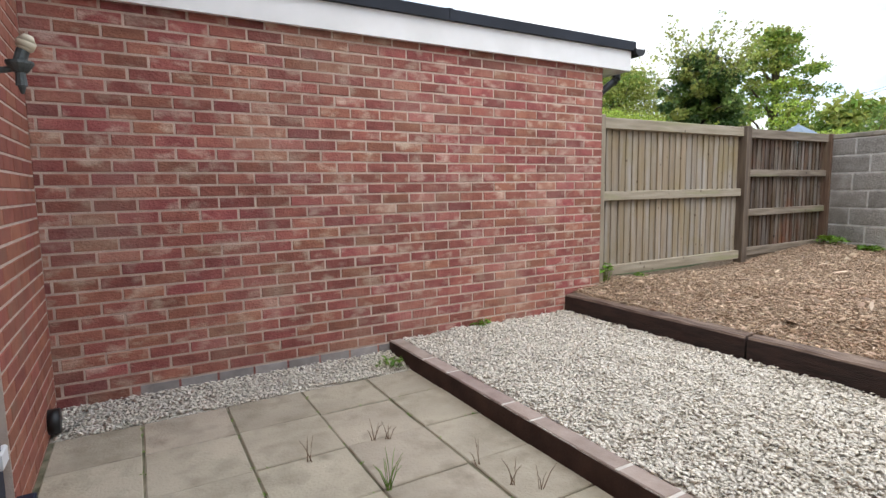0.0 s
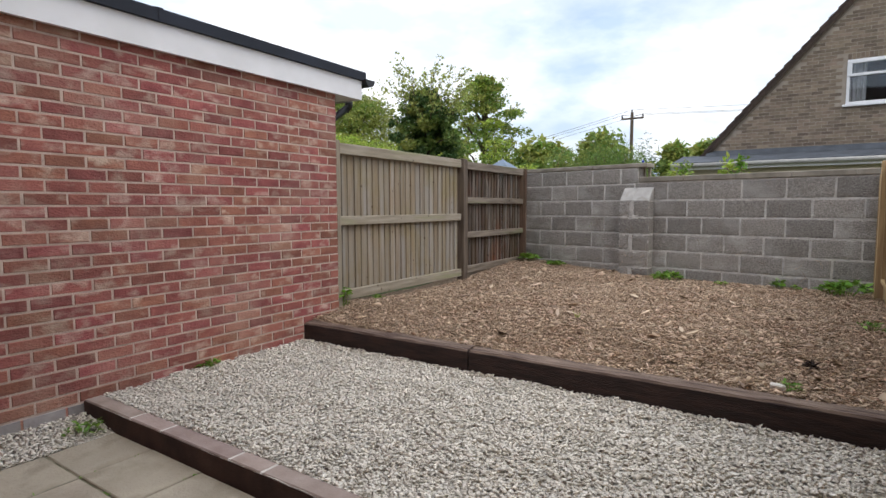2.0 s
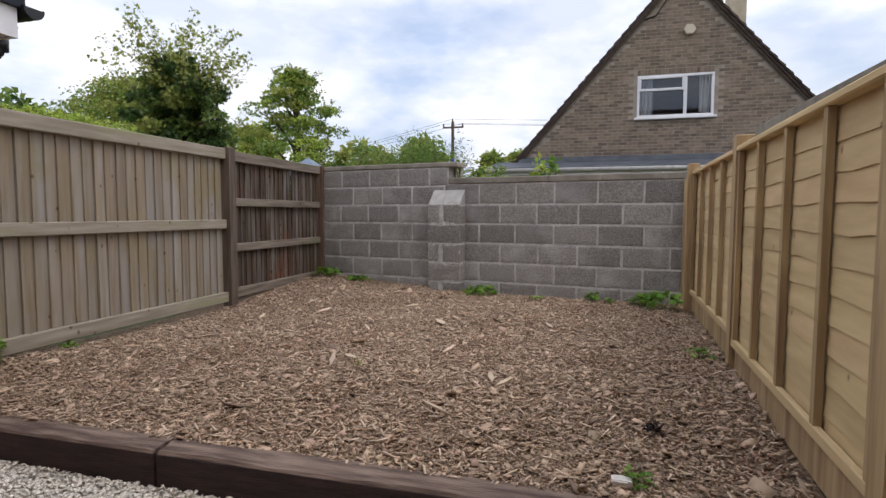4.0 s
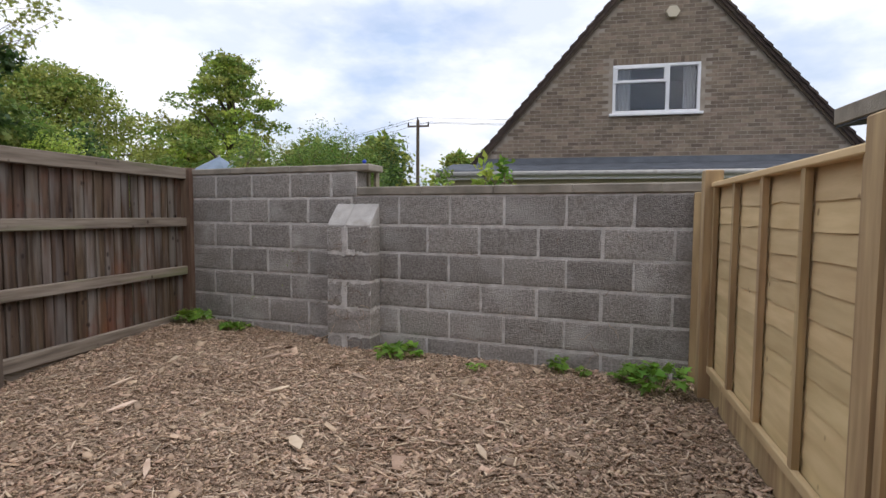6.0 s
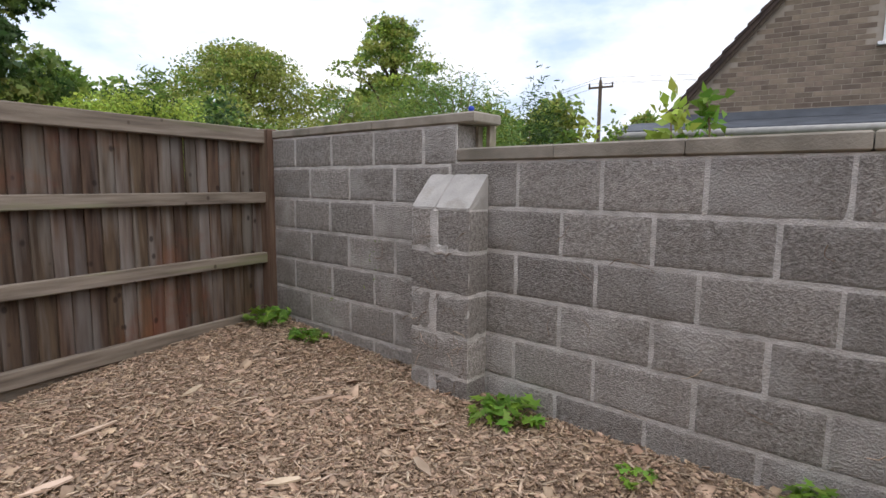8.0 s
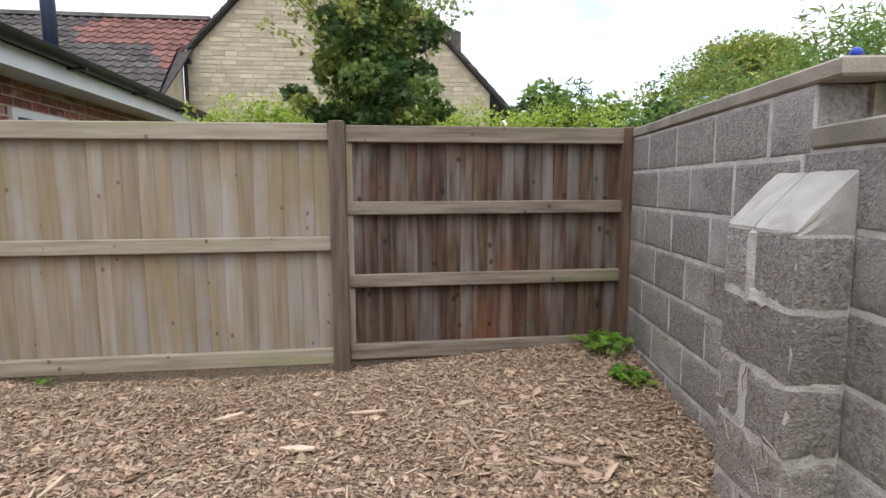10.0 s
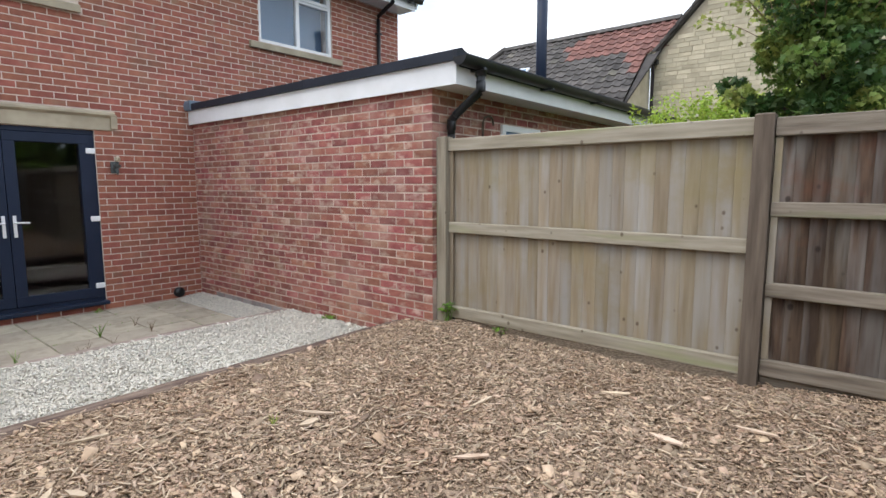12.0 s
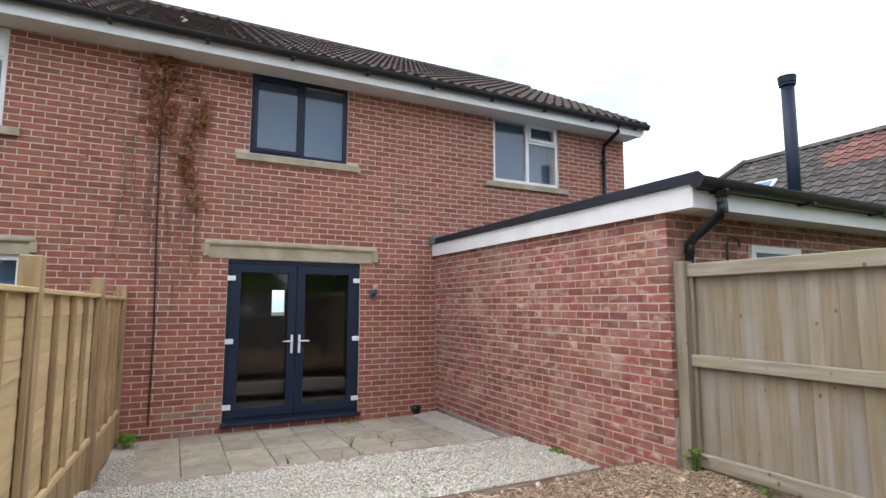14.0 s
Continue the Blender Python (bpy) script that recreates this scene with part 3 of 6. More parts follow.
def gutter(name, x, z, y0, y1, r, label):
    """Half-round gutter along y with end caps and brackets."""
    g = thing(name, label, "gutter")
    s = Shape()
    for rr, rev in ((r, 1), (r - 0.006, 0)):
        k = len(s.v)
        for y in (y0, y1):
            for i in range(9):
                t = math.pi * i / 8
                s.v.append((x + rr * math.cos(t), y, z - rr * math.sin(t)))
        s.f += [(k + i, k + i + 1, k + 9 + i + 1, k + 9 + i) for i in range(8)]
    s.box(x - r, x - r + 0.006, y0, y1, z, z + 0.008).box(x + r - 0.006, x + r, y0, y1, z, z + 0.008)
    part("channel", s, M_BLACK, g, "", True)
    for y in (y0, y1):
        part("end_cap", Shape().prism([(x + r * math.cos(math.pi * i / 8), z - r * math.sin(math.pi * i / 8)) for i in range(9)], y - 0.004, y + 0.004), M_BLACK, g)
    n = max(2, int((y1 - y0) / 0.95))
    for i in range(n):
        y = y0 + 0.25 + (y1 - y0 - 0.5) * i / (n - 1)
        part("bracket", Shape().box(x - r - 0.012, x + r + 0.006, y - 0.02, y + 0.02, z - r - 0.012, z - r + 0.004, bevel=0.003).box(x - r - 0.012, x - r, y - 0.02, y + 0.02, z - r, z + 0.03), M_BLACK, g)
    return g


gutter("roof_gutter", 0.0, 4.735, -9.1, 7.70, 0.06, "black half-round plastic gutter along the house eaves")
dp = thing("downpipe", "black round downpipe on the house wall", "downpipe")
part("pipe", Shape().tube([(HX + 0.05, 7.02, 4.35), (HX + 0.05, 7.02, 1.9)], 0.034, 10), M_BLACK, dp, "", True)
part("offset_bend", Shape().tube([(-0.02, 7.02, 4.68), (-0.03, 7.02, 4.58), (HX + 0.05, 7.02, 4.40), (HX + 0.05, 7.02, 4.33)], 0.036, 10), M_BLACK, dp, "", True)
for z in (4.1, 3.2, 2.5):
    part("clip", B(HX, HX + 0.09, 6.97, 7.07, z - 0.015, z + 0.015, bevel=0.004), M_BLACK, dp)

# flat roof of the extension
RX = 4.10
structure("fascia_extension", Shape().box(HX + 0.002, RX, GY - 0.055, GY - 0.03, 2.225, 2.43).box(RX - 0.025, RX, GY - 0.03, 9.7, 2.225, 2.43), M_WHITE, "white fascia boards round the flat roof", "fascia")
structure("soffit_extension", Shape().box(GX - 0.01, RX - 0.025, GY - 0.03, 9.7, 2.232, 2.247).box(HX + 0.002, GX - 0.01, GY - 0.03, GY + 0.01, 2.232, 2.247), M_WHITE, "white soffit under the flat roof", "soffit")
structure("roof_extension", B(HX, RX - 0.03, GY - 0.02, 9.7, 2.38, 2.45), M_FELT, "flat felted roof of the extension", "roof")
trim = structure("roof_trim", Shape().prism([(GY - 0.085, 2.405), (GY - 0.085, 2.485), (GY - 0.02, 2.505), (GY + 0.06, 2.47), (GY + 0.06, 2.40)], HX + 0.15, RX + 0.03, "x"), M_ROOFEDGE, "dark grey raised edge trim of the flat roof", "roof trim")
part("side_trim", Shape().prism([(RX + 0.004, 2.36), (RX + 0.025, 2.42), (RX + 0.03, 2.475), (RX - 0.05, 2.50), (RX - 0.12, 2.45)], GY - 0.02, 9.7, "y"), M_ROOFEDGE, trim)
part("joint_cover", Shape().prism([(GY - 0.09, 2.40), (GY - 0.09, 2.49), (GY - 0.02, 2.511), (GY + 0.06, 2.476)], 2.12, 2.15, "x"), M_ROOFEDGE, trim)
fl = thing("lead_flashing", "blue-grey flashing where the flat roof meets the house", "flashing")
part("upstand", B(HX, HX + 0.16, GY - 0.10, GY + 0.10, 2.40, 2.53, bevel=0.008), M_LEAD, fl)
part("apron", B(HX, HX + 0.17, GY - 0.11, GY - 0.095, 2.42, 2.50, bevel=0.003), M_LEAD, fl)
gutter("roof_gutter", RX + 0.07, 2.42, GY - 0.10, 9.7, 0.066, "black half-round gutter along the flat roof")
dp2 = thing("downpipe", "black swan-neck downpipe at the corner of the extension", "downpipe")
PX, PY = GX + 0.06, 3.80
part("swan_neck", Shape().tube([(RX + 0.07, PY, 2.41), (RX + 0.07, PY, 2.22), (RX + 0.055, PY, 2.185), (PX + 0.06, PY, 2.03), (PX + 0.01, PY, 1.985), (PX, PY, 1.94), (PX, PY, 1.86)], 0.035, 12), M_BLACK, dp2, "", True)
part("outlet", Shape().tube([(RX + 0.07, PY, 2.40), (RX + 0.07, PY, 2.31)], 0.047, 12), M_BLACK, dp2, "", True)
part("upper_elbow", Shape().tube([(RX + 0.07, PY, 2.27), (RX + 0.07, PY, 2.20), (RX + 0.03, PY, 2.165)], 0.041, 12), M_BLACK, dp2, "", True)
part("elbow", Shape().tube([(PX + 0.05, PY, 2.02), (PX + 0.005, PY, 1.98), (PX, PY, 1.90)], 0.041, 12), M_BLACK, dp2, "", True)
part("pipe", Shape().tube([(PX, PY, 1.92), (PX, PY, -0.1)], 0.034, 12), M_BLACK, dp2, "", True)
hp = thing("bent_pipe", "thin dark hooked pipe beside the wall", "pipe")
part("hook", Shape().tube([(GX + 0.05, 4.28, 1.5), (GX + 0.05, 4.28, 2.0), (GX + 0.055, 4.30, 2.05), (GX + 0.06, 4.36, 2.07), (GX + 0.06, 4.42, 2.05), (GX + 0.06, 4.44, 1.99)], 0.011, 8), M_BARK, hp, "", True)
sw = thing("side_window", "white framed frosted window in the extension side wall", "window")
part("frame", Shape().box(GX - 0.02, GX + 0.02, 4.66, 5.40, 1.96, 2.02).box(GX - 0.02, GX + 0.02, 4.66, 4.72, 1.0, 1.96).box(GX - 0.02, GX + 0.02, 5.34, 5.40, 1.0, 1.96), M_WHITE, sw)
part("pane", B(GX - 0.008, GX + 0.004, 4.72, 5.34, 1.0, 1.96), M_SKYTINT, sw)
flue = thing("flue_pipe", "tall dark blue-grey metal flue with a cowl", "flue")
part("pipe", Shape().tube([(2.33, 8.0, 2.4), (2.33, 8.0, 4.72)], 0.088, 20), M_ANTHRACITE, flue, "", True)
part("cowl", Shape().tube([(2.33, 8.0, 4.70), (2.33, 8.0, 4.73)], 0.11, 20).tube([(2.33, 8.0, 4.74), (2.33, 8.0, 4.84)], 0.115, 20, 0.125), M_ANTHRACITE, flue)
part("collar", Shape().tube([(2.33, 8.0, 2.44), (2.33, 8.0, 2.56)], 0.13, 20, 0.09), M_LEAD, flue)


# ---- doors and windows of the house ----
def ring(x0, x1, y0, y1, z0, z1, w, s=None, wb=None):
    """A rectangular frame in the y-z plane."""
    s = s or Shape()
    wb = w if wb is None else wb
    s.box(x0, x1, y0, y1, z1 - w, z1, bevel=0.004)
    s.box(x0, x1, y0, y1, z0, z0 + wb, bevel=0.004)
    s.box(x0, x1, y0, y0 + w, z0 + wb, z1 - w, bevel=0.004)
    s.box(x0, x1, y1 - w, y1, z0 + wb, z1 - w, bevel=0.004)
    return s


FX0, FX1 = HX - 0.10, HX - 0.03
door = tagged(thing("door_1", "closed anthracite French doors with two tall glass panes", "door"), kind="structure")
y0, y1, z0, z1 = DOOR
part("door_frame", ring(FX0, FX1, y0, y1, z0 + 0.03, z1, 0.055, wb=0.05), M_ANTHRACITE, door)
part("threshold", Shape().box(HX - 0.10, HX + 0.06, y0 - 0.02, y1 + 0.02, z0 - 0.01, z0 + 0.035, bevel=0.006), M_ANTHRACITE, door)
mid = (y0 + y1) / 2
for a, b, side in ((y0 + 0.055, mid - 0.004, -1), (mid + 0.004, y1 - 0.055, 1)):
    leaf = part("door_leaf", ring(FX0 + 0.012, FX1 + 0.012, a, b, z0 + 0.085, z1 - 0.058, 0.105, wb=0.11), M_ANTHRACITE, door)
    pane = part("pane", B(FX0 + 0.035, FX0 + 0.045, a + 0.10, b - 0.10, z0 + 0.19, z1 - 0.16), M_GLASS, leaf)
    pane.visible_shadow = False
    part("bead", ring(FX1 - 0.01, FX1 + 0.006, a + 0.095, b - 0.095, z0 + 0.185, z1 - 0.155, 0.012), M_ANTHRACITE, leaf)
    hy = b - 0.045 if side < 0 else a + 0.045
    h = part("handle", Shape().box(FX1 + 0.012, FX1 + 0.024, hy - 0.015, hy + 0.015, 0.86, 1.10, bevel=0.005)
             .tube([(FX1 + 0.02, hy, 1.02), (FX1 + 0.06, hy, 1.02)], 0.010, 8)
             .tube([(FX1 + 0.06, hy - side * 0.005, 1.02), (FX1 + 0.062, hy + side * 0.06, 1.02), (FX1 + 0.058, hy + side * 0.125, 1.015)], 0.010, 8), M_WHITE, leaf, "white lever handle")
    for hz in (0.22, 1.03, 1.83):
        yy = y0 + 0.045 if side < 0 else y1 - 0.045
        part("hinge", B(FX1, FX1 + 0.022, yy - 0.052, yy + 0.052, hz - 0.032, hz + 0.032, bevel=0.006), M_WHITE, leaf, "white hinge")


def window(name, label, o, mat, split, kind2):
    """Casement window: frame, mullion, sashes, panes and a stone sill."""
    y0, y1, z0, z1 = o
    w = tagged(thing(name, label, "window"), kind="structure")
    part("window_frame", ring(FX0, FX1, y0, y1, z0, z1, 0.05), mat, w)
    ym = y0 + (y1 - y0) * split
    part("mullion", B(FX0, FX1, ym - 0.03, ym + 0.03, z0 + 0.05, z1 - 0.05, bevel=0.004), mat, w)
    cells = [(y0 + 0.05, ym - 0.03, z0 + 0.05, z1 - 0.05)]
    if kind2 == "top":
        zt = z1 - 0.05 - 0.30
        part("transom", B(FX0, FX1, ym + 0.03, y1 - 0.05, zt - 0.025, zt + 0.025, bevel=0.004), mat, w)
        cells += [(ym + 0.03, y1 - 0.05, z0 + 0.05, zt - 0.025), (ym + 0.03, y1 - 0.05, zt + 0.025, z1 - 0.05)]
    else:
        cells += [(ym + 0.03, y1 - 0.05, z0 + 0.05, z1 - 0.05)]
    for i, (a, b, c, d) in enumerate(cells):
        if kind2 == "top" and i == 2 or kind2 == "left" and i == 0:
            sash = part("sash", ring(FX0 + 0.01, FX1 + 0.018, a - 0.012, b + 0.012, c - 0.012, d + 0.012, 0.05), mat, w)
        else:
            sash = w
        p = part("pane", B(FX0 + 0.03, FX0 + 0.036, a, b, c, d), M_GLASS, sash)
        p.visible_shadow = False
    # the blind's colour carries the sky reflection of the panes
    part("blind", B(FX0 - 0.20, FX0 - 0.19, y0 - 0.05, y1 + 0.05, z0 - 0.05, z1 + 0.05), M_SKYTINT, w, "closed blind coloured as the sky mirrored in the glass")
    part("window_sill", Shape().prism([(HX - 0.05, z0 - 0.11), (HX + 0.055, z0 - 0.11), (HX + 0.055, z0 - 0.03), (FX1, z0 + 0.0), (HX - 0.05, z0 + 0.0)], y0 - 0.17, y1 + 0.17), M_STONE, w, "buff cast stone sill")
    return w


window("window_1", "dark framed bedroom window with a sky-tinted blind", W1, M_ANTHRACITE, 0.52, "left")
window("window_2", "white casement window with a small top light", W2, M_WHITE, 0.52, "top")
window("window_3", "white window of the adjoining house", W3, M_WHITE, 0.5, "top")
window("door_2", "white glazed door of the adjoining house", W4, M_WHITE, 0.5, "left")


def lintel(y0, y1, z0, z1, label):
    t = thing("lintel", label, "lintel", kind="structure")
    part("beam", B(HX - 0.1, HX + 0.012, y0, y1, z0, z1, bevel=0.006), M_STONE, t)
    part("drip_mould", Shape().prism([(HX + 0.01, z1 - 0.05), (HX + 0.05, z1 - 0.02), (HX + 0.05, z1 + 0.005), (HX + 0.01, z1 + 0.03)], y0 - 0.03, y1 + 0.03), M_STONE, t)
    for y in (y0 - 0.05, y1 - 0.02):
        part("label_stop", B(HX + 0.01, HX + 0.04, y, y + 0.07, z0 + 0.02, z1 - 0.01, bevel=0.008), M_STONE, t)


lintel(0.45, 2.635, 2.075, 2.275, "buff stone lintel with a drip mould over the French doors")
lintel(-3.3, -1.32, 2.03, 2.20, "buff stone lintel over the neighbour's door")

lamp = thing("wall_light", "weathered grey metal bracket wall light with a bare cloudy bulb", "wall light", at=pose(0, -0.16, -0.03))
part("back_plate", B(HX, HX + 0.018, 2.745, 2.815, 1.60, 1.74, bevel=0.008), M_LAMPMETAL, lamp)
part("arm", Shape().tube([(HX + 0.015, 2.78, 1.66), (HX + 0.07, 2.78, 1.665), (HX + 0.12, 2.78, 1.68)], 0.012, 8), M_LAMPMETAL, lamp)
part("finial", Shape().tube([(HX + 0.12, 2.78, 1.58), (HX + 0.12, 2.78, 1.61)], 0.006, 10, 0.014).tube([(HX + 0.12, 2.78, 1.61), (HX + 0.12, 2.78, 1.66)], 0.020, 10, 0.016), M_LAMPMETAL, lamp)
part("gallery", Shape().tube([(HX + 0.12, 2.78, 1.66), (HX + 0.12, 2.78, 1.69)], 0.024, 12, 0.045).tube([(HX + 0.12, 2.78, 1.69), (HX + 0.12, 2.78, 1.70)], 0.046, 12), M_LAMPMETAL, lamp)
part("holder", Shape().tube([(HX + 0.12, 2.78, 1.70), (HX + 0.135, 2.78, 1.745)], 0.022, 12), M_LAMPMETAL, lamp)
part("globe", Shape().tube([(HX + 0.135, 2.78, 1.74), (HX + 0.14, 2.78, 1.752)], 0.018, 14, 0.030).tube([(HX + 0.14, 2.78, 1.752), (HX + 0.147, 2.78, 1.775)], 0.030, 14, 0.033).tube([(HX + 0.147, 2.78, 1.775), (HX + 0.155, 2.78, 1.80)], 0.033, 14, 0.016), M_CREAM, lamp, "clouded bulb", True)
drain = thing("air_vent", "dark round drain stub at the foot of the wall", "vent")
part("ring", Shape().tube([(HX, 3.30, 0.0), (HX + 0.05, 3.30, 0.0)], 0.065, 16), M_BLACK, drain, "", True)

# ---- old fence ----
FY = 3.70


def old_post(x, top, mat, label):
    p = thing("timber_post", label, "fence post", "posts of the old fence")
    part("post", Shape().box(x - 0.05, x + 0.05, FY - 0.03, FY + 0.07, -0.1, top, bevel=0.008), mat, p)


old_post(3.852, 1.835, M_PALEPOST, "pale weathered square timber fence post")
old_post(6.235, 1.83, M_POSTWOOD, "dark weathered square timber fence post")
old_post(8.16, 1.81, M_POSTRED, "reddish brown timber post against the block wall")


def old_panel(x0, x1, top, bottom, rails, board_mat, rail_mat, label, n, seed):
    f = thing("closeboard_fence", label, "fence")
    rnd = random.Random(seed)
    w = (x1 - x0) / n
    for i in range(n):
        a = x0 + i * w + (rnd.uniform(-0.008, 0.008) if i else 0)
        b = x0 + (i + 1) * w + 0.010
        y = FY + 0.066 + rnd.uniform(-0.002, 0.003)
        bt, step = rnd.uniform(0, 0.012), rnd.uniform(0.010, 0.016)
        lean, cup = rnd.uniform(-0.004, 0.004), rnd.uniform(-0.002, 0.002)
        s = Shape()
        m = 6
        for k in range(m + 1):
            z = bottom + bt + (top - 0.03 - bottom - bt) * k / m
            dx, dy = lean * (z - bottom) + rnd.uniform(-0.0012, 0.0012), rnd.uniform(-0.0012, 0.0012)
            s.v += [(a + dx, y - step + 0.003 + dy, z), (a + 0.003 + dx, y - step + dy, z), ((a + b) / 2 + dx, y - step * 0.4 + cup + dy, z), (b + dx, y + 0.004 + dy, z), (b + dx, y + 0.010 + dy, z), (a + dx, y + 0.002 + dy, z)]
        for k in range(m):
            s.f += [(k * 6 + j, k * 6 + (j + 1) % 6, k * 6 + 6 + (j + 1) % 6, k * 6 + 6 + j) for j in range(6)]
        s.f += [(0, 1, 2, 3, 4, 5), tuple(m * 6 + j for j in range(6))[::-1]]
        part("board", s, board_mat, f)
    for z, h in rails:
        part("rail", Shape().box(x0, x1, FY + 0.008, FY + 0.053, z - h / 2, z + h / 2, bevel=0.006), rail_mat, f)
    part("top_rail", Shape().box(x0, x1, FY + 0.004, FY + 0.10, top - 0.105, top, bevel=0.006), rail_mat, f)
    part("bottom_rail", Shape().box(x0, x1, FY + 0.004, FY + 0.053, bottom, bottom + 0.10, bevel=0.006), rail_mat, f)
    part("cover_strip", Shape().box(x0, x0 + 0.035, FY + 0.024, FY + 0.053, bottom + 0.1, top - 0.105, bevel=0.004), M_OLDWOOD, f)
    part("cover_strip", Shape().box(x1 - 0.06, x1 + 0.02, FY + 0.083, FY + 0.098, bottom + 0.01, top - 0.03, bevel=0.003), board_mat, f)
    return f


old_panel(3.905, 6.18, 1.815, 0.28, [(1.065, 0.092)], M_OLDWOOD, M_RAILWOOD, "weathered grey-brown featheredge fence panel", 24, 3)
old_panel(6.29, 8.11, 1.805, 0.30, [(1.287, 0.085), (0.818, 0.085)], M_DARKWOOD, M_DARKRAIL, "dark reddish brown weathered fence panel with two rails", 20, 5)
part("plinth_board", Shape().box(6.29, 8.11, FY + 0.03, FY + 0.055, 0.16, 0.30, bevel=0.004), M_DARKRAIL, bpy.data.objects["closeboard_fence.001"])

# ---- new fence ----
def along(x, off=0.0, z=0.0):
    """A pose on the new fence's line, x axis along the fence, y pointing into the garden."""
    return pose(x, fence_y(x) + off, z, 0, 0, math.degrees(math.atan(-0.045)))


POSTS = [(7.10, 1.65, -0.015), (5.17, 1.645, -0.045), (3.22, 1.75, -0.045), (1.29, 1.72, -0.03), (-0.38, 1.70, -0.05)]
for x, top, off in POSTS:
    p = thing("timber_post", "new square pale timber fence post", "fence post", "posts of the new fence", at=along(x, off))
    part("post", Shape().box(-0.05, 0.05, -0.05, 0.05, -0.2, top, bevel=0.006), M_NEWPOST, p)


def lap_panel(xa, xb, bottom, top):
    """Overlapping waney boards behind upright battens, with a capping and a gravel board."""
    L = (xb - xa)
    f = thing("lap_fence", "new pale timber lap fence panel with upright battens", "fence", "bays of the new fence", at=along(xa, -0.05 if xa > 5 else -0.045))
    n = 11
    h = (top - 0.03 - bottom) / n
    rnd = random.Random(int(xa * 100))
    for i in range(n):
        z = bottom + i * h
        s = Shape()
        m = 12
        outer = [(L * k / m, z - 0.014 + rnd.uniform(-0.007, 0.007)) for k in range(m + 1)]
        for k in range(m + 1):
            s.v += [(outer[k][0], 0.008, outer[k][1]), (outer[k][0], 0.0015, outer[k][1]), (outer[k][0], -0.006, z + h + 0.01), (outer[k][0], 0.0, z + h + 0.01)]
        for k in range(m):
            a, b = k * 4, k * 4 + 4
            s.f += [(a, b, b + 3, a + 3), (a + 1, a + 2, b + 2, b + 1), (a, a + 1, b + 1, b), (a + 3, b + 3, b + 2, a + 2)]
        part("lap_board", s, M_NEWWOOD, f)
    nb = 5
    for i in range(nb):
        x = L * i / (nb - 1)
        x = min(max(x, 0.02), L - 0.02)
        part("batten", Shape().box(x - 0.019, x + 0.019, 0.014, 0.040, bottom, top - 0.02, bevel=0.003), M_NEWPOST, f)
    part("capping", Shape().box(0, L, -0.03, 0.050, top - 0.03, top, bevel=0.005), M_NEWWOOD, f)
    part("bottom_rail", Shape().box(0, L, 0.014, 0.042, bottom, bottom + 0.045, bevel=0.004), M_NEWWOOD, f)
    part("gravel_board", Shape().box(0, L, -0.012, 0.018, bottom - (0.17 if xa > 3.25 else 0.42), bottom - 0.005, bevel=0.004), M_NEWPOST, f)


for xa, xb, bo in ((5.225, 7.05, 0.42), (3.275, 5.115, 0.38), (1.345, 3.165, 0.34), (-0.325, 1.235, 0.28)):
    lap_panel(xa, xb, bo, 1.575)

# ---- sleepers ----
for a, b in ((fence_y(3.4) - 0.055, 1.93), (1.945, GY - 0.004)):
    sl = thing("sleeper", "dark stained timber sleeper edging the raised bed", "sleeper", "sleepers along the bed")
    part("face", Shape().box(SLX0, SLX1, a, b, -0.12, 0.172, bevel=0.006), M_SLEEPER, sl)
    top = Shape()
    m = int((b - a) / 0.05)
    for i in range(m + 1):
        y = a + 0.004 + (b - a - 0.008) * i / m
        d = 0.006 * noise.noise((y * 5, 1.5, 0)) + 0.003 * noise.noise((y * 19, 4.5, 0))
        top.v += [(SLX0 + 0.002 + 0.5 * d, y, 0.168), (SLX0 + 0.010 + d, y, 0.182 + d), (SLX0 + 0.07, y, 0.188 + 0.6 * d), (SLX1 - 0.012 - d, y, 0.184 - d), (SLX1 - 0.002, y, 0.168)]
    top.f = [(i * 5 + k, i * 5 + k + 1, i * 5 + 6 + k, i * 5 + 5 + k) for i in range(m) for k in range(4)]
    top.f += [(0, 1, 2, 3, 4), tuple(m * 5 + k for k in (4, 3, 2, 1, 0))]
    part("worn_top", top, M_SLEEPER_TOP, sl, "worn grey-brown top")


# ---- block wall ----
BW = math.degrees(math.atan(-0.165))
wall_pose = pose(wall_x(3.80), 3.80, 0, 0, 0, -90 + BW * 1.0)
# local x runs along the wall from the old fence, local y points away from the garden
SC = math.sqrt(1 + 0.165 ** 2)
LEN, STEP = (3.80 + 0.84) * SC, (3.80 - 1.86) * SC
wall_block = tagged(new("wall_block", Shape().box(0, STEP, 0.0012, 0.21, -0.2, 1.735).box(STEP, LEN, 0.0012, 0.21, -0.2, 1.53).mesh("wall_block", M_MORTAR_GREY)), "grey concrete block boundary wall", "block wall", "", "structure")
wall_block.matrix_basis = wall_pose


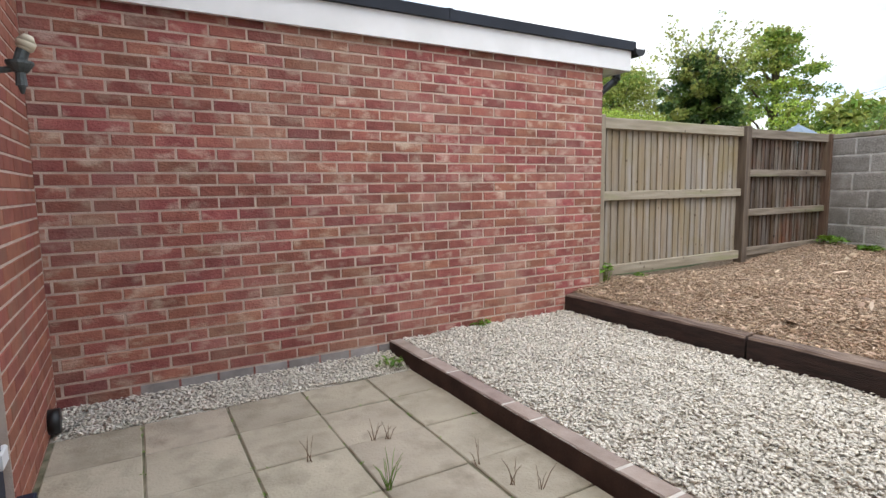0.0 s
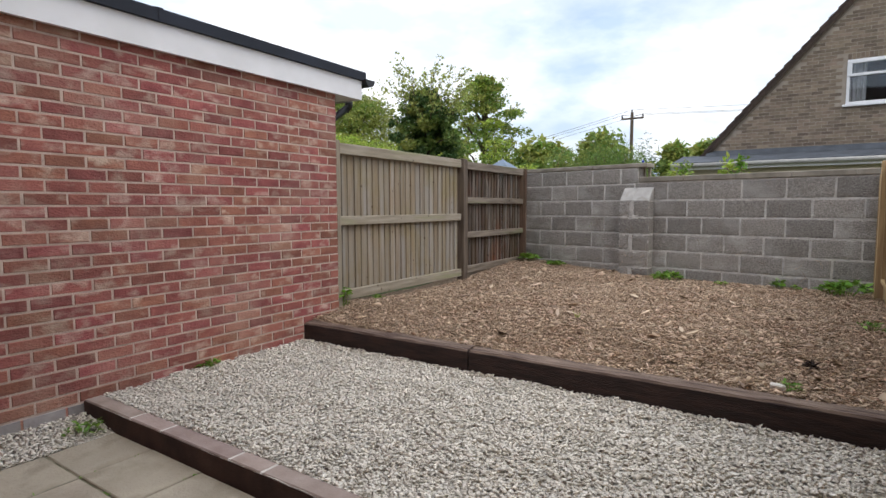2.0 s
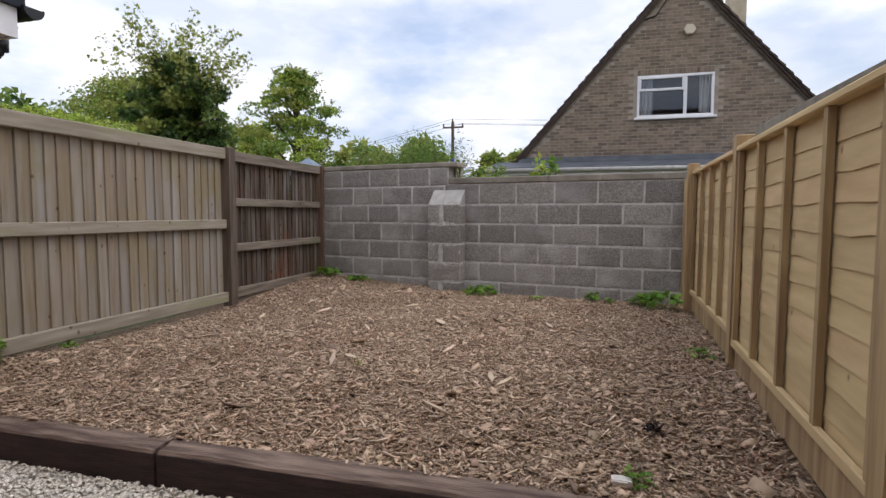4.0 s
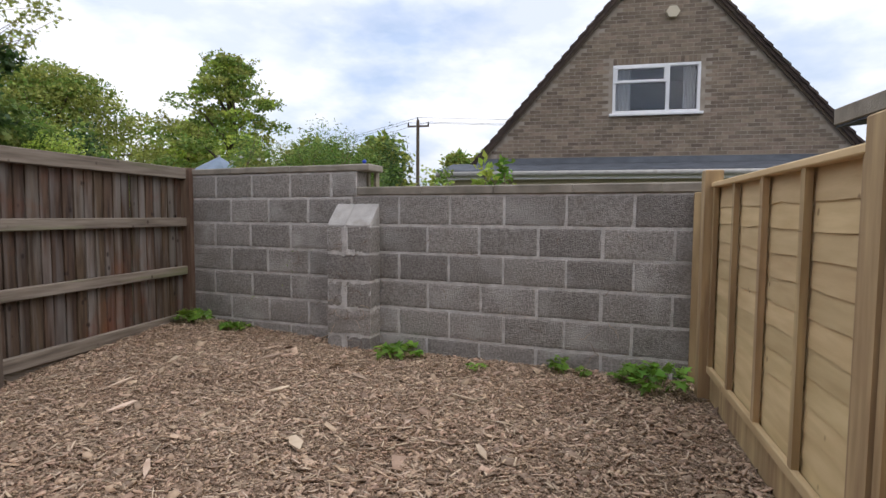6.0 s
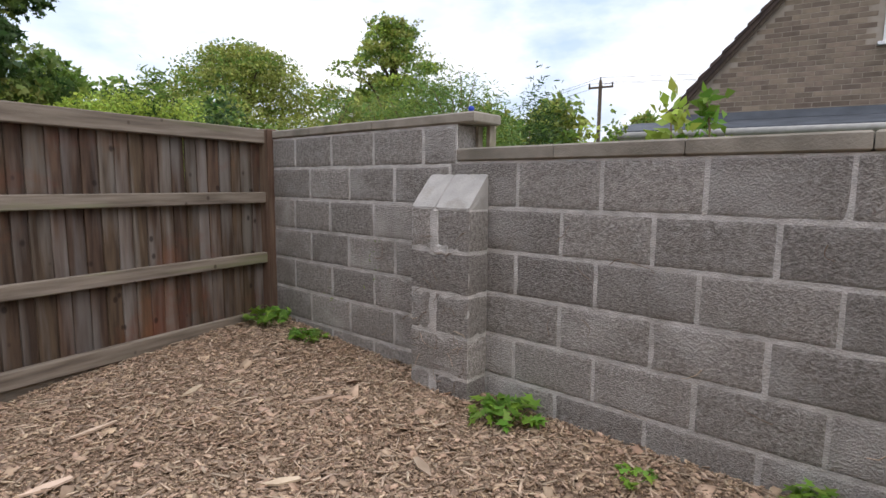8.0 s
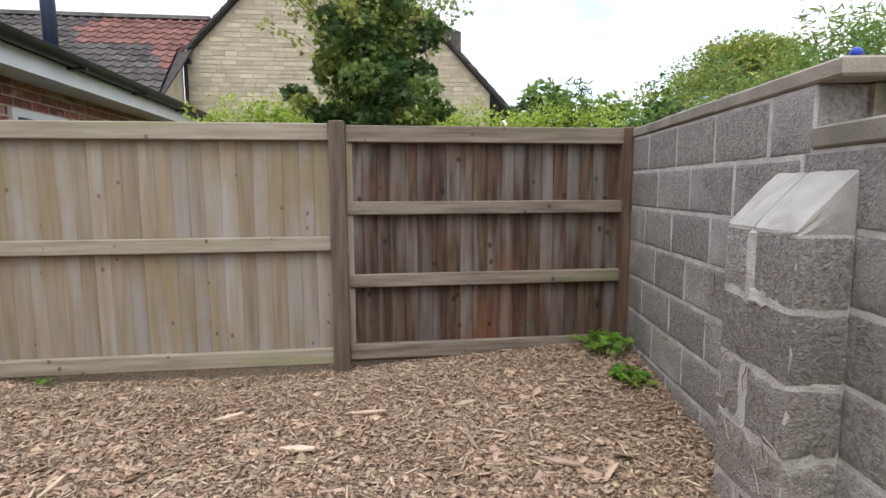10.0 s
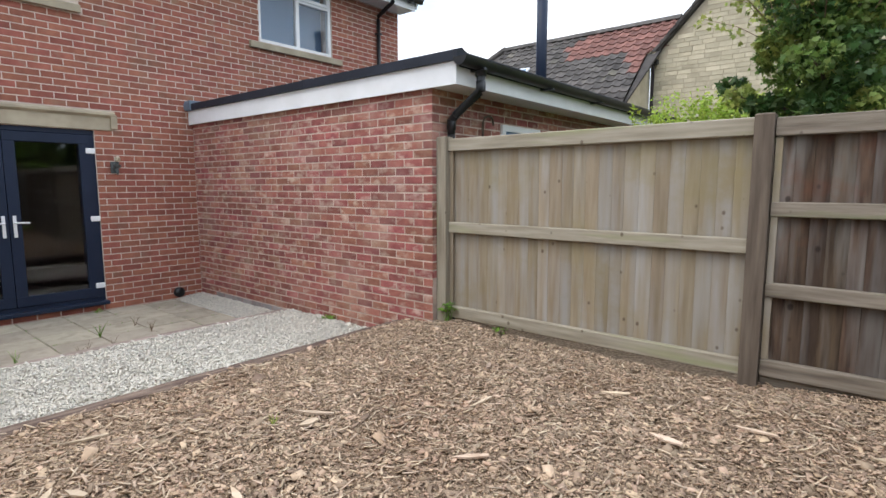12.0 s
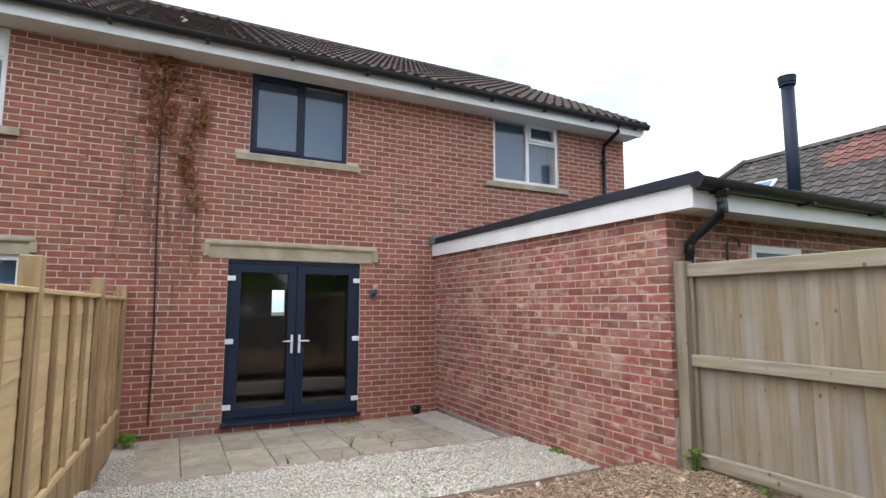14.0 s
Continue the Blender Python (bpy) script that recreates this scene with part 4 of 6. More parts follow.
def block_mesh(w, h, seed):
    """A rough-faced block whose ragged edges sink into the mortar."""
    s = Shape()
    edge = (0.0, 0.007, 0.020)
    us = [*edge] + [0.02 + (w - 0.04) * i / 9 for i in range(1, 9)] + [w - e for e in edge[::-1]]
    ws = [*edge] + [0.02 + (h - 0.04) * i / 4 for i in range(1, 4)] + [h - e for e in edge[::-1]]
    nx, nz = len(us) - 1, len(ws) - 1
    for j in range(nz + 1):
        for i in range(nx + 1):
            d = min(i, nx - i, j, nz - j)
            y = 0.0045 if d == 0 else (-0.0004 if d == 1 else -0.0026)
            p = (us[i] * 24, ws[j] * 24, seed * 7.3)
            q = (p[0] * 0.45, p[1] * 0.45, seed * 3.1)
            s.v.append((us[i], y + (0.0032 if d == 1 else 0.0018) * noise.noise(p) + 0.0016 * noise.noise(q), ws[j]))
    s.f = [(j * (nx + 1) + i, j * (nx + 1) + i + 1, (j + 1) * (nx + 1) + i + 1, (j + 1) * (nx + 1) + i) for i in range(nx) for j in range(nz)]
    return s.mesh("block", M_BLOCK, True)


CB, HB = 0.228, 0.216
PIER0, PIER1 = 1.775, 2.195
JOINTS = ([0.60, 1.035, 1.475, 1.92, 2.372, 2.81, 3.265, 3.735, 4.203], [0.397, 0.838, 1.285, 1.735, 2.185, 2.632, 3.075, 3.525, 3.995, 4.455])
BLOCKS = {}
rnd = random.Random(19)
for r in range(8):
    if r == 7:
        z, h, ends = 1.515, 0.210, [0.0, 0.422, 0.852, 1.282, 1.717, STEP]
    else:
        z, h, ends = 1.283 - r * CB + 0.006, HB, [0.0] + [u + rnd.uniform(-0.010, 0.010) for u in JOINTS[r % 2]] + [LEN]
    for a, b in zip(ends, ends[1:]):
        a, b = a + 0.006, b - 0.006
        top = h if not (r == 0 and b > STEP) else 0.232
        key = (round(b - a, 2), top, rnd.randrange(2))
        if key not in BLOCKS:
            BLOCKS[key] = block_mesh(key[0], top, len(BLOCKS))
        ob = part("block", BLOCKS[key], None, wall_block)
        ob.matrix_basis = pose(a, 0, z)
# copings
for a, b, z, over in ((0, 0.62, 1.738, 0.010), (0.623, 1.28, 1.740, 0.012), (1.283, STEP + 0.125, 1.738, 0.010)):
    part("coping", Shape().box(a, b, -over, 0.24, z, z + 0.058, bevel=0.008), M_COPING, wall_block)
x = STEP + 0.01
while x < LEN:
    b = min(x + 0.60, LEN)
    part("coping", Shape().box(x, b - 0.004, -0.012, 0.24, 1.532, 1.600 + 0.002 * (int(x * 10) % 3), bevel=0.008), M_COPING, wall_block)
    x = b

def rough_block(x0, x1, y0, y1, z0, z1, seed):
    """A block with broken, uneven faces and edges."""
    s = Shape()
    nx, ny, nz = 7, 4, 5
    index = {}

    def vert(i, j, k):
        if (i, j, k) not in index:
            p = Vector((x0 + (x1 - x0) * i / nx, y0 + (y1 - y0) * j / ny, z0 + (z1 - z0) * k / nz))
            e = (i in (0, nx)) + (j == 0) + (k in (0, nz))
            c = Vector(((x0 + x1) / 2, (y0 + y1) / 2, (z0 + z1) / 2))
            f = 0.007 * noise.noise(p * 23 + Vector((seed * 7, 0, 0))) - (0.007 if e > 1 else 0.0)
            index[(i, j, k)] = len(s.v)
            s.v.append(tuple(p + (p - c).normalized() * f))
        return index[(i, j, k)]

    for i in range(nx):
        for k in range(nz):
            s.f += [(vert(i, j, k), vert(i + 1, j, k), vert(i + 1, j, k + 1), vert(i, j, k + 1)) for j in (0, ny)]
    for j in range(ny):
        for k in range(nz):
            s.f += [(vert(i, j, k), vert(i, j + 1, k), vert(i, j + 1, k + 1), vert(i, j, k + 1)) for i in (0, nx)]
    for i in range(nx):
        for j in range(ny):
            s.f += [(vert(i, j, k), vert(i + 1, j, k), vert(i + 1, j + 1, k), vert(i, j + 1, k)) for k in (0, nz)]
    return s


# pier with a sloping cap
pier = thing("pier", "grey block buttress with a sloping pale concrete cap", "pier", kind="structure", at=wall_pose)
PD = 0.165
part("core", Shape().box(PIER0 + 0.006, PIER1 - 0.006, -PD + 0.004, 0.0, -0.1, 1.275), M_MORTAR_GREY, pier)
for r in range(5):
    z = 1.275 - (r + 1) * CB + 0.006
    parts = [(PIER0, PIER0 + 0.15), (PIER0 + 0.19, PIER1)] if r % 2 == 0 else [(PIER0, PIER1)]
    for a, b in parts:
        part("block", rough_block(a, b, -PD, -0.004, z, z + HB, r + a), M_BLOCK, pier)
part("mortar_patch", rough_block(PIER0 + 0.165, PIER0 + 0.205, -PD - 0.004, -PD + 0.03, 1.065, 1.268, 3.3), M_MORTAR_GREY, pier)
part("mortar_patch", rough_block(PIER0 + 0.170, PIER0 + 0.275, -PD - 0.005, -PD + 0.03, 1.030, 1.085, 5.3), M_MORTAR_GREY, pier)
for a, b in ((PIER0 + 0.008, PIER0 + 0.180), (PIER0 + 0.183, PIER1 - 0.006)):
    s = rough_block(a, b, -PD + 0.002, -0.002, 0.0, 1.0, a * 3)
    s.v = [(q[0], q[1], 1.264 + q[2] * (0.014 + 0.185 * min(1, max(0, (q[1] + PD) / PD)) ** 0.9) + 0.004 * noise.noise((q[0] * 30, q[1] * 30, q[2] * 9))) for q in s.v]
    part("cap", s, M_CAP, pier, "pale sloping concrete cap")

part("block_end", Shape().box(STEP - 0.004, STEP + 0.006, 0.012, 0.205, 1.54, 1.733, bevel=0.003), M_BLOCK, wall_block)
wp = thing("timber_post", "new flat timber post fixed to the end of the block wall", "fence post", at=wall_pose)
part("post", Shape().box(4.572, 4.665, -0.058, -0.006, 0.1, 1.53, bevel=0.005), M_NEWPOST, wp)
stake = thing("timber_stake", "pale timber stake behind the stepped wall end", "stake", at=wall_pose)
part("post", Shape().box(STEP + 0.008, STEP + 0.030, 0.16, 0.20, 1.6, 1.735, bevel=0.004), M_RAILWOOD, stake)
part("post", Shape().box(STEP + 0.055, STEP + 0.08, 0.20, 0.26, 1.6, 1.79, bevel=0.004), M_RAILWOOD, stake)
bs = thing("ball", "small bright blue ball lying on the coping", "ball", at=wall_pose @ pose(STEP + 0.02, 0.10, 1.825))
bb = Shape()
for i in range(1, 8):
    bb.v += [(0.018 * math.sin(math.pi * i / 8) * math.cos(math.pi * k / 6), 0.018 * math.sin(math.pi * i / 8) * math.sin(math.pi * k / 6), 0.018 * math.cos(math.pi * i / 8)) for k in range(12)]
bb.f = [(i * 12 + k, i * 12 + (k + 1) % 12, i * 12 + 12 + (k + 1) % 12, i * 12 + 12 + k) for i in range(6) for k in range(12)] + [tuple(range(12)), tuple(range(72, 84))]
M_BLUE = material("blue_plastic", (0.02, 0.06, 0.45), (0.015, 0.045, 0.35), 0.4, 4, bump=0)
part("shell", bb, M_BLUE, bs, "", True)

# ---- neighbouring houses ----
def bricks(s, u0, u1, w0, w1, length, course, gap, basis, inside=lambda u, w: True, depth=0.004, half=0.5, start=0.0, pick=None, wander=0.0, holes=()):
    """Stretcher-bond bricks with chamfered faces, cut at holes (u0, u1, w0, w1); basis(u, w, d) gives the place. pick(u, w) is True where a brick is wanted singly."""
    singles = []
    rnd = random.Random(11)
    for r in range(int(round((w1 - w0) / course))):
        w = w0 + r * course
        c, d = w + gap / 2, w + course - gap / 2
        u = u0 + (half * length) * (r % 2) + start - 2 * length
        runs = [(u0, u1)]
        for h0, h1, k0, k1 in holes:
            if k0 < (c + d) / 2 < k1:
                runs = [q for p0, p1 in runs for q in ((p0, min(p1, h0)), (max(p0, h1), p1)) if q[1] - q[0] > 0.02]
        while u < u1:
            for p0, p1 in runs:
                a, b = max(u + gap / 2, p0), min(u + length - gap / 2, p1)
                if b - a < 0.022 or not all(inside(p, q) for p in (a, b, (a + b) / 2) for q in (c, d)):
                    continue
                dd = depth + rnd.uniform(-wander, wander)
                if pick and pick((a + b) / 2, (c + d) / 2):
                    singles.append((a, b, c, d))
                    continue
                e = 0.003
                if wander > 0.0015:
                    a, b, c2, d2 = a + rnd.uniform(-0.002, 0.002), b + rnd.uniform(-0.002, 0.002), c + rnd.uniform(-0.0015, 0.0015), d + rnd.uniform(-0.0015, 0.0015)
                else:
                    c2, d2 = c, d
                v = [basis(p, q, 0) for p, q in ((a, c), (b, c), (b, d), (a, d))] + [basis(p, q, dd) for p, q in ((a + e, c2 + e), (b - e, c2 + e), (b - e, d2 - e), (a + e, d2 - e))]
                s.add(v, [(4, 5, 6, 7), (0, 1, 5, 4), (1, 2, 6, 5), (2, 3, 7, 6), (3, 0, 4, 7)])
            u += length
    return singles


# brown brick gable house beyond the block wall
gab = thing("house", "brown brick gabled house beyond the block wall", "house")
AY, AZ, SL = -1.735, 6.625, 1.15
GWX = 15.0
GW = (-2.46, -0.82, 3.42, 4.38)
base_z = -0.36
half_w = (AZ - 2.2) / SL
s = Shape()
s.box(GWX + 0.01, GWX + 0.28, AY - half_w, AY + half_w, base_z, 2.2)
pl = lambda y: AZ - SL * abs(y - AY)
s.prism([(AY - half_w, 2.2), (GW[0], 2.2), (GW[0], pl(GW[0]))], GWX + 0.01, GWX + 0.28, "x")
s.prism([(GW[1], 2.2), (AY + half_w, 2.2), (GW[1], pl(GW[1]))], GWX + 0.01, GWX + 0.28, "x")
s.box(GWX + 0.01, GWX + 0.28, GW[0], GW[1], 2.2, GW[2])
s.prism([(GW[0], GW[3]), (GW[1], GW[3]), (GW[1], pl(GW[1])), (AY, AZ), (GW[0], pl(GW[0]))], GWX + 0.01, GWX + 0.28, "x")
M_MORTAR_B = material("mortar_brown", (0.36, 0.31, 0.255), (0.26, 0.215, 0.17), 0.95, 5, bump=0.2)
part("wall", s, M_MORTAR_B, gab)
s = Shape()
bricks(s, AY - half_w, AY + half_w, 2.2, 6.8, 0.225, 0.075, 0.010, lambda u, w, d: (GWX + 0.01 - d, u, w),
       lambda u, w: w < pl(u) - 0.02 and not (GW[0] - 0.01 < u < GW[1] + 0.01 and GW[2] - 0.01 < w < GW[3] + 0.12))
tagged(part("brickwork", s, M_BRICK_B, gab, "brown stretcher-bond brickwork"), kind="stuff")
for i in range(22):
    y = GW[0] + (GW[1] - GW[0]) * i / 22
    part("brick", Shape().box(GWX - 0.004, GWX + 0.05, y + 0.006, y + 0.072, GW[3] + 0.005, GW[3] + 0.13, bevel=0.003), M_BRICK_B, gab)
part("house_body", Shape().prism([(AY - half_w, 2.2), (AY + half_w, 2.2), (AY, AZ)], 24.0, 24.2, "x").box(GWX + 0.28, 24, AY - half_w, AY - half_w + 0.2, base_z, 2.2).box(GWX + 0.28, 24, AY + half_w - 0.2, AY + half_w, base_z, 2.2), M_BRICK_B, gab)
for sg in (-1, 1):
    roof = part("roof", Shape().prism([(AY, AZ + 0.02), (AY + sg * (half_w + 0.25), AZ + 0.02 - SL * (half_w + 0.25)), (AY + sg * (half_w + 0.25), AZ + 0.12 - SL * (half_w + 0.25)), (AY, AZ + 0.14)], GWX - 0.10, 24.3, "x"), M_TILE_BROWN, gab)
    n = 26
    for i in range(n):
        y0 = AY + sg * (half_w + 0.3) * i / n
        y1 = AY + sg * (half_w + 0.3) * (i + 1.15) / n
        z0, z1 = AZ + 0.15 - SL * abs(y0 - AY), AZ + 0.17 - SL * abs(y1 - AY)
        part("verge_tile", Shape().prism([(y0, z0), (y1, z1 + 0.025), (y1, z1 - 0.04), (y0, z0 - 0.05)], GWX - 0.13, GWX + 0.25, "x"), M_TILE_BROWN, gab)
    part("bargeboard", Shape().prism([(AY, AZ + 0.05), (AY + sg * half_w, AZ + 0.05 - SL * half_w), (AY + sg * half_w, AZ - 0.05 - SL * half_w), (AY, AZ - 0.06)], GWX - 0.06, GWX - 0.03, "x"), M_BARK, gab, "dark bargeboard")
win = part("window", ring(GWX - 0.01, GWX + 0.06, GW[0], GW[1], GW[2], GW[3], 0.055), M_WHITE, gab, "white casement window")
ym = GW[0] + 0.60
part("mullion", B(GWX - 0.01, GWX + 0.06, ym - 0.035, ym + 0.035, GW[2] + 0.05, GW[3] - 0.05, bevel=0.004), M_WHITE, win)
part("sash", ring(GWX - 0.03, GWX + 0.04, ym + 0.02, GW[1] - 0.03, GW[3] - 0.36, GW[3] - 0.03, 0.055), M_WHITE, win)
for a, b, c, d in ((GW[0] + 0.05, ym - 0.03, GW[2] + 0.05, GW[3] - 0.05), (ym + 0.03, GW[1] - 0.05, GW[2] + 0.05, GW[3] - 0.36), (ym + 0.07, GW[1] - 0.08, GW[3] - 0.31, GW[3] - 0.08)):
    p = part("pane", B(GWX + 0.02, GWX + 0.026, a, b, c, d), M_GLASS, win)
    p.visible_shadow = False
part("sill", B(GWX - 0.06, GWX + 0.05, GW[0] - 0.06, GW[1] + 0.06, GW[2] - 0.05, GW[2], bevel=0.006), M_WHITE, win)
for a, b in ((GW[1] - 0.36, GW[1] - 0.05), (GW[0] + 0.06, GW[0] + 0.28)):
    cs = Shape()
    for i in range(9):
        y = a + (b - a) * i / 8
        cs.v += [(GWX + 0.16 + 0.025 * (i % 2), y, GW[2]), (GWX + 0.16 + 0.025 * (i % 2), y, GW[3]), (GWX + 0.19 + 0.025 * (i % 2), y, GW[3]), (GWX + 0.19 + 0.025 * (i % 2), y, GW[2])]
    for i in range(8):
        k = i * 4
        cs.f += [(k, k + 4, k + 5, k + 1), (k + 3, k + 2, k + 6, k + 7)]
    part("curtain", cs, M_CURTAIN, win, "pale grey curtain")
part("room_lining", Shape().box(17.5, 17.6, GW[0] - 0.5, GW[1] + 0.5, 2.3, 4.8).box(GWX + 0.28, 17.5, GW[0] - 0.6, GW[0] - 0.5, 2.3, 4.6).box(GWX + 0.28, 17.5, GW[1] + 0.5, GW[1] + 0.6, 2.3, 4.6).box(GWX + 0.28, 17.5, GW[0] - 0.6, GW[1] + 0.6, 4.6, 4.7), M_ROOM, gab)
part("alarm_box", Shape().prism([(-1.90 + 0.13 * math.cos(t * math.pi / 3), 5.34 + 0.12 * math.sin(t * math.pi / 3)) for t in range(6)], GWX - 0.10, GWX + 0.005, "x"), M_CREAM, gab, "cream hexagonal alarm box")
ch = part("chimney", Shape().box(18.4, 19.0, -3.88, -3.46, 4.0, 7.85, bevel=0.02), M_STONEWALL, gab, "buff chimney stack")
part("chimney_pot", Shape().tube([(18.75, -3.64, 7.84), (18.75, -3.64, 8.15)], 0.12, 12, 0.10), M_STONE, ch)
part("wall_cable", Shape().tube([(GWX - 0.01, AY + 0.9, 5.62), (GWX - 0.015, AY + 0.55, 5.72), (GWX - 0.015, AY + 0.3, 6.1), (GWX - 0.015, AY + 0.1, 6.5)], 0.014, 6), M_BLACK, gab)
# its lean-to roof and gutter
lt = part("lean_to", Shape().prism([(13.55, base_z), (13.55, 2.12), (GWX, 2.40), (GWX, base_z)], -6.2, 2.35), M_STONEWALL, gab)
part("felt_roof", Shape().prism([(13.45, 2.13), (13.45, 2.19), (GWX, 2.46), (GWX, 2.40)], -6.3, 2.45), M_FELT, lt, "grey felt lean-to roof")
part("flashing", Shape().prism([(GWX - 0.25, 2.42), (GWX - 0.02, 2.56), (GWX, 2.56), (GWX, 2.40)], -5.6, 1.9), M_FELT, lt, "grey lead flashing")
part("fascia", B(13.42, 13.45, -6.3, 2.45, 2.02, 2.17), M_WHITE, lt, "white fascia board")
part("gutter", Shape().tube([(13.38, -6.3, 2.12), (13.38, 2.45, 2.12)], 0.05, 10), M_CAP, lt, "grey gutter", True)

# outbuilding beyond the new fence
ob = thing("shed", "grey roofed outbuilding beyond the new fence", "shed")
part("wall", B(3.3, 6.25, -3.4, -1.20, base_z, 1.72), M_BRICK_B, ob)
part("roof", Shape().prism([(-1.06, 1.78), (-1.06, 1.84), (-3.6, 2.12), (-3.6, 2.04)], 3.1, 6.37, "x"), M_FELT, ob)
part("fascia", B(3.1, 6.37, -1.075, -1.05, 1.79, 1.865, bevel=0.004), M_COPING, ob, "weathered grey fascia")

# buff stone house with tiled wing beyond the old fence
st = thing("house", "buff stone house with a dark tiled wing", "house")
SY = 15.0
AX, AZ2, S2 = 5.3, 8.5, 1.05
gz = lambda x: AZ2 - S2 * abs(x - AX)
part("wall", Shape().prism([(1.65, base_z), (9.6, base_z), (9.6, gz(9.6)), (AX, AZ2), (1.65, gz(1.65))], SY + 0.01, SY + 0.3, "y"), M_STONE, st)
s = Shape()
rnd = random.Random(4)
w = 1.4
row = 0
while w < 8.4:
    h = rnd.choice((0.10, 0.115, 0.115, 0.135))
    bricks(s, 1.66, 9.6, w, w + h, rnd.uniform(0.26, 0.42), h, 0.011, lambda u, q, d: (u, SY + 0.01 - d, q), lambda u, q: q < gz(u) - 0.03, 0.010, 0.5, rnd.uniform(0, 0.4), None, 0.004)
    w += h
tagged(part("stonework", s, M_STONEWALL, st, "coursed buff stone"), kind="stuff")
part("return_wall", Shape().prism([(SY - 1.6, base_z), (SY, base_z), (SY, 4.96), (SY - 1.6, 3.44)], 1.6, 1.64, "x"), M_STONEWALL, st)
for sg, xe in ((-1, AX - 3.75), (1, AX + 4.9)):
    x0 = AX
    part("roof", Shape().prism([(x0, AZ2 + 0.03), (xe, gz(xe) + 0.03), (xe, gz(xe) + 0.15), (x0, AZ2 + 0.17)], SY - 0.12, SY + 8, "y"), M_TILE_GREY, st)
    n = 20
    for i in range(n):
        a, b = AX + (xe - AX) * i / n, AX + (xe - AX) * (i + 1.1) / n
        part("verge_tile", Shape().prism([(a, gz(a) + 0.17), (b, gz(b) + 0.20), (b, gz(b) + 0.10), (a, gz(a) + 0.07)], SY - 0.16, SY + 0.2, "y"), M_TILE_GREY, st)
s, red_s, base = tiled_roof("wing", "", (SY + 1.0, 5.95), (SY - 1.9, 3.2), -3.6, 2.1, "x", 15, 0.27, M_TILE_GREY, lambda a, q: (q > -0.9 + 0.2 * math.sin(a * 30) and a < 0.34) or (q > 0.5 + 1.4 * a and a < 0.62))
for q in (s, red_s, base):
    q.v = [(min(p[0], 1.6) if p[1] < SY - 0.05 else p[0], p[1], p[2]) for p in q.v]
wing = part("wing_roof", base, M_TILE_GREY, st)
tagged(part("tiles", s, M_TILE_GREY, wing, "dark grey interlocking tiles"), kind="stuff")
tagged(part("red_tiles", red_s, M_TILE_RED, wing, "patch of red clay tiles"), kind="stuff")
for i in range(14):
    part("ridge_tile", Shape().prism([(SY + 0.86, 5.93), (SY + 0.93, 6.03), (SY + 1.0, 6.07), (SY + 1.07, 6.03), (SY + 1.14, 5.93)], -3.65 + i * 0.41, -3.65 + i * 0.41 + 0.405, "x"), M_TILE_GREY, st)
part("hip", Shape().tube([(-3.6, SY + 1.0, 6.02), (-4.6, SY + 0.1, 5.1), (-6.0, SY - 1.9, 3.3)], 0.09, 8), M_TILE_GREY, st)
part("hip_slope", Shape().add([(-3.6, SY + 1.0, 5.95), (-3.6, SY - 1.9, 3.2), (-6.2, SY - 1.9, 3.2), (-3.6, SY + 1.0, 5.85), (-3.6, SY - 1.9, 3.1), (-6.2, SY - 1.9, 3.1)], [(0, 1, 2), (3, 5, 4), (0, 3, 4, 1), (1, 4, 5, 2), (2, 5, 3, 0)]), M_TILE_GREY, st)
part("wing_wall", B(-6.0, 1.6, SY - 1.6, SY - 1.4, base_z, 3.2), M_STONEWALL, st)
tilt = math.degrees(math.atan2(2.75, 2.9))
sk = part("skylight", Shape().box(-0.32, 0.32, -0.45, 0.45, 0.02, 0.09, bevel=0.01), M_WHITE, st, "white roof window", at=pose(-2.30, SY - 0.42, 4.64, tilt))
part("pane", B(-0.25, 0.25, -0.38, 0.38, 0.092, 0.10), M_SKYTINT, sk)
part("downpipe", Shape().tube([(1.74, SY - 0.08, 4.62), (1.74, SY - 0.08, 0.5)], 0.04, 8), M_CABLE, st, "black downpipe")
part("hopper", B(1.62, 1.86, SY - 0.16, SY - 0.01, 4.58, 4.70, bevel=0.01), M_BLACK, st)
part("kneeler", B(1.55, 1.80, SY - 0.16, SY + 0.2, 4.72, 4.92, bevel=0.02), M_STONE, st)
dor = part("far_dormer", Shape().prism([(7.9, 5.2), (8.9, 5.2), (8.9, 5.75), (8.3, 5.95), (7.9, 5.6)], SY + 0.6, SY + 2.5, "y"), M_TILE_GREY, st)

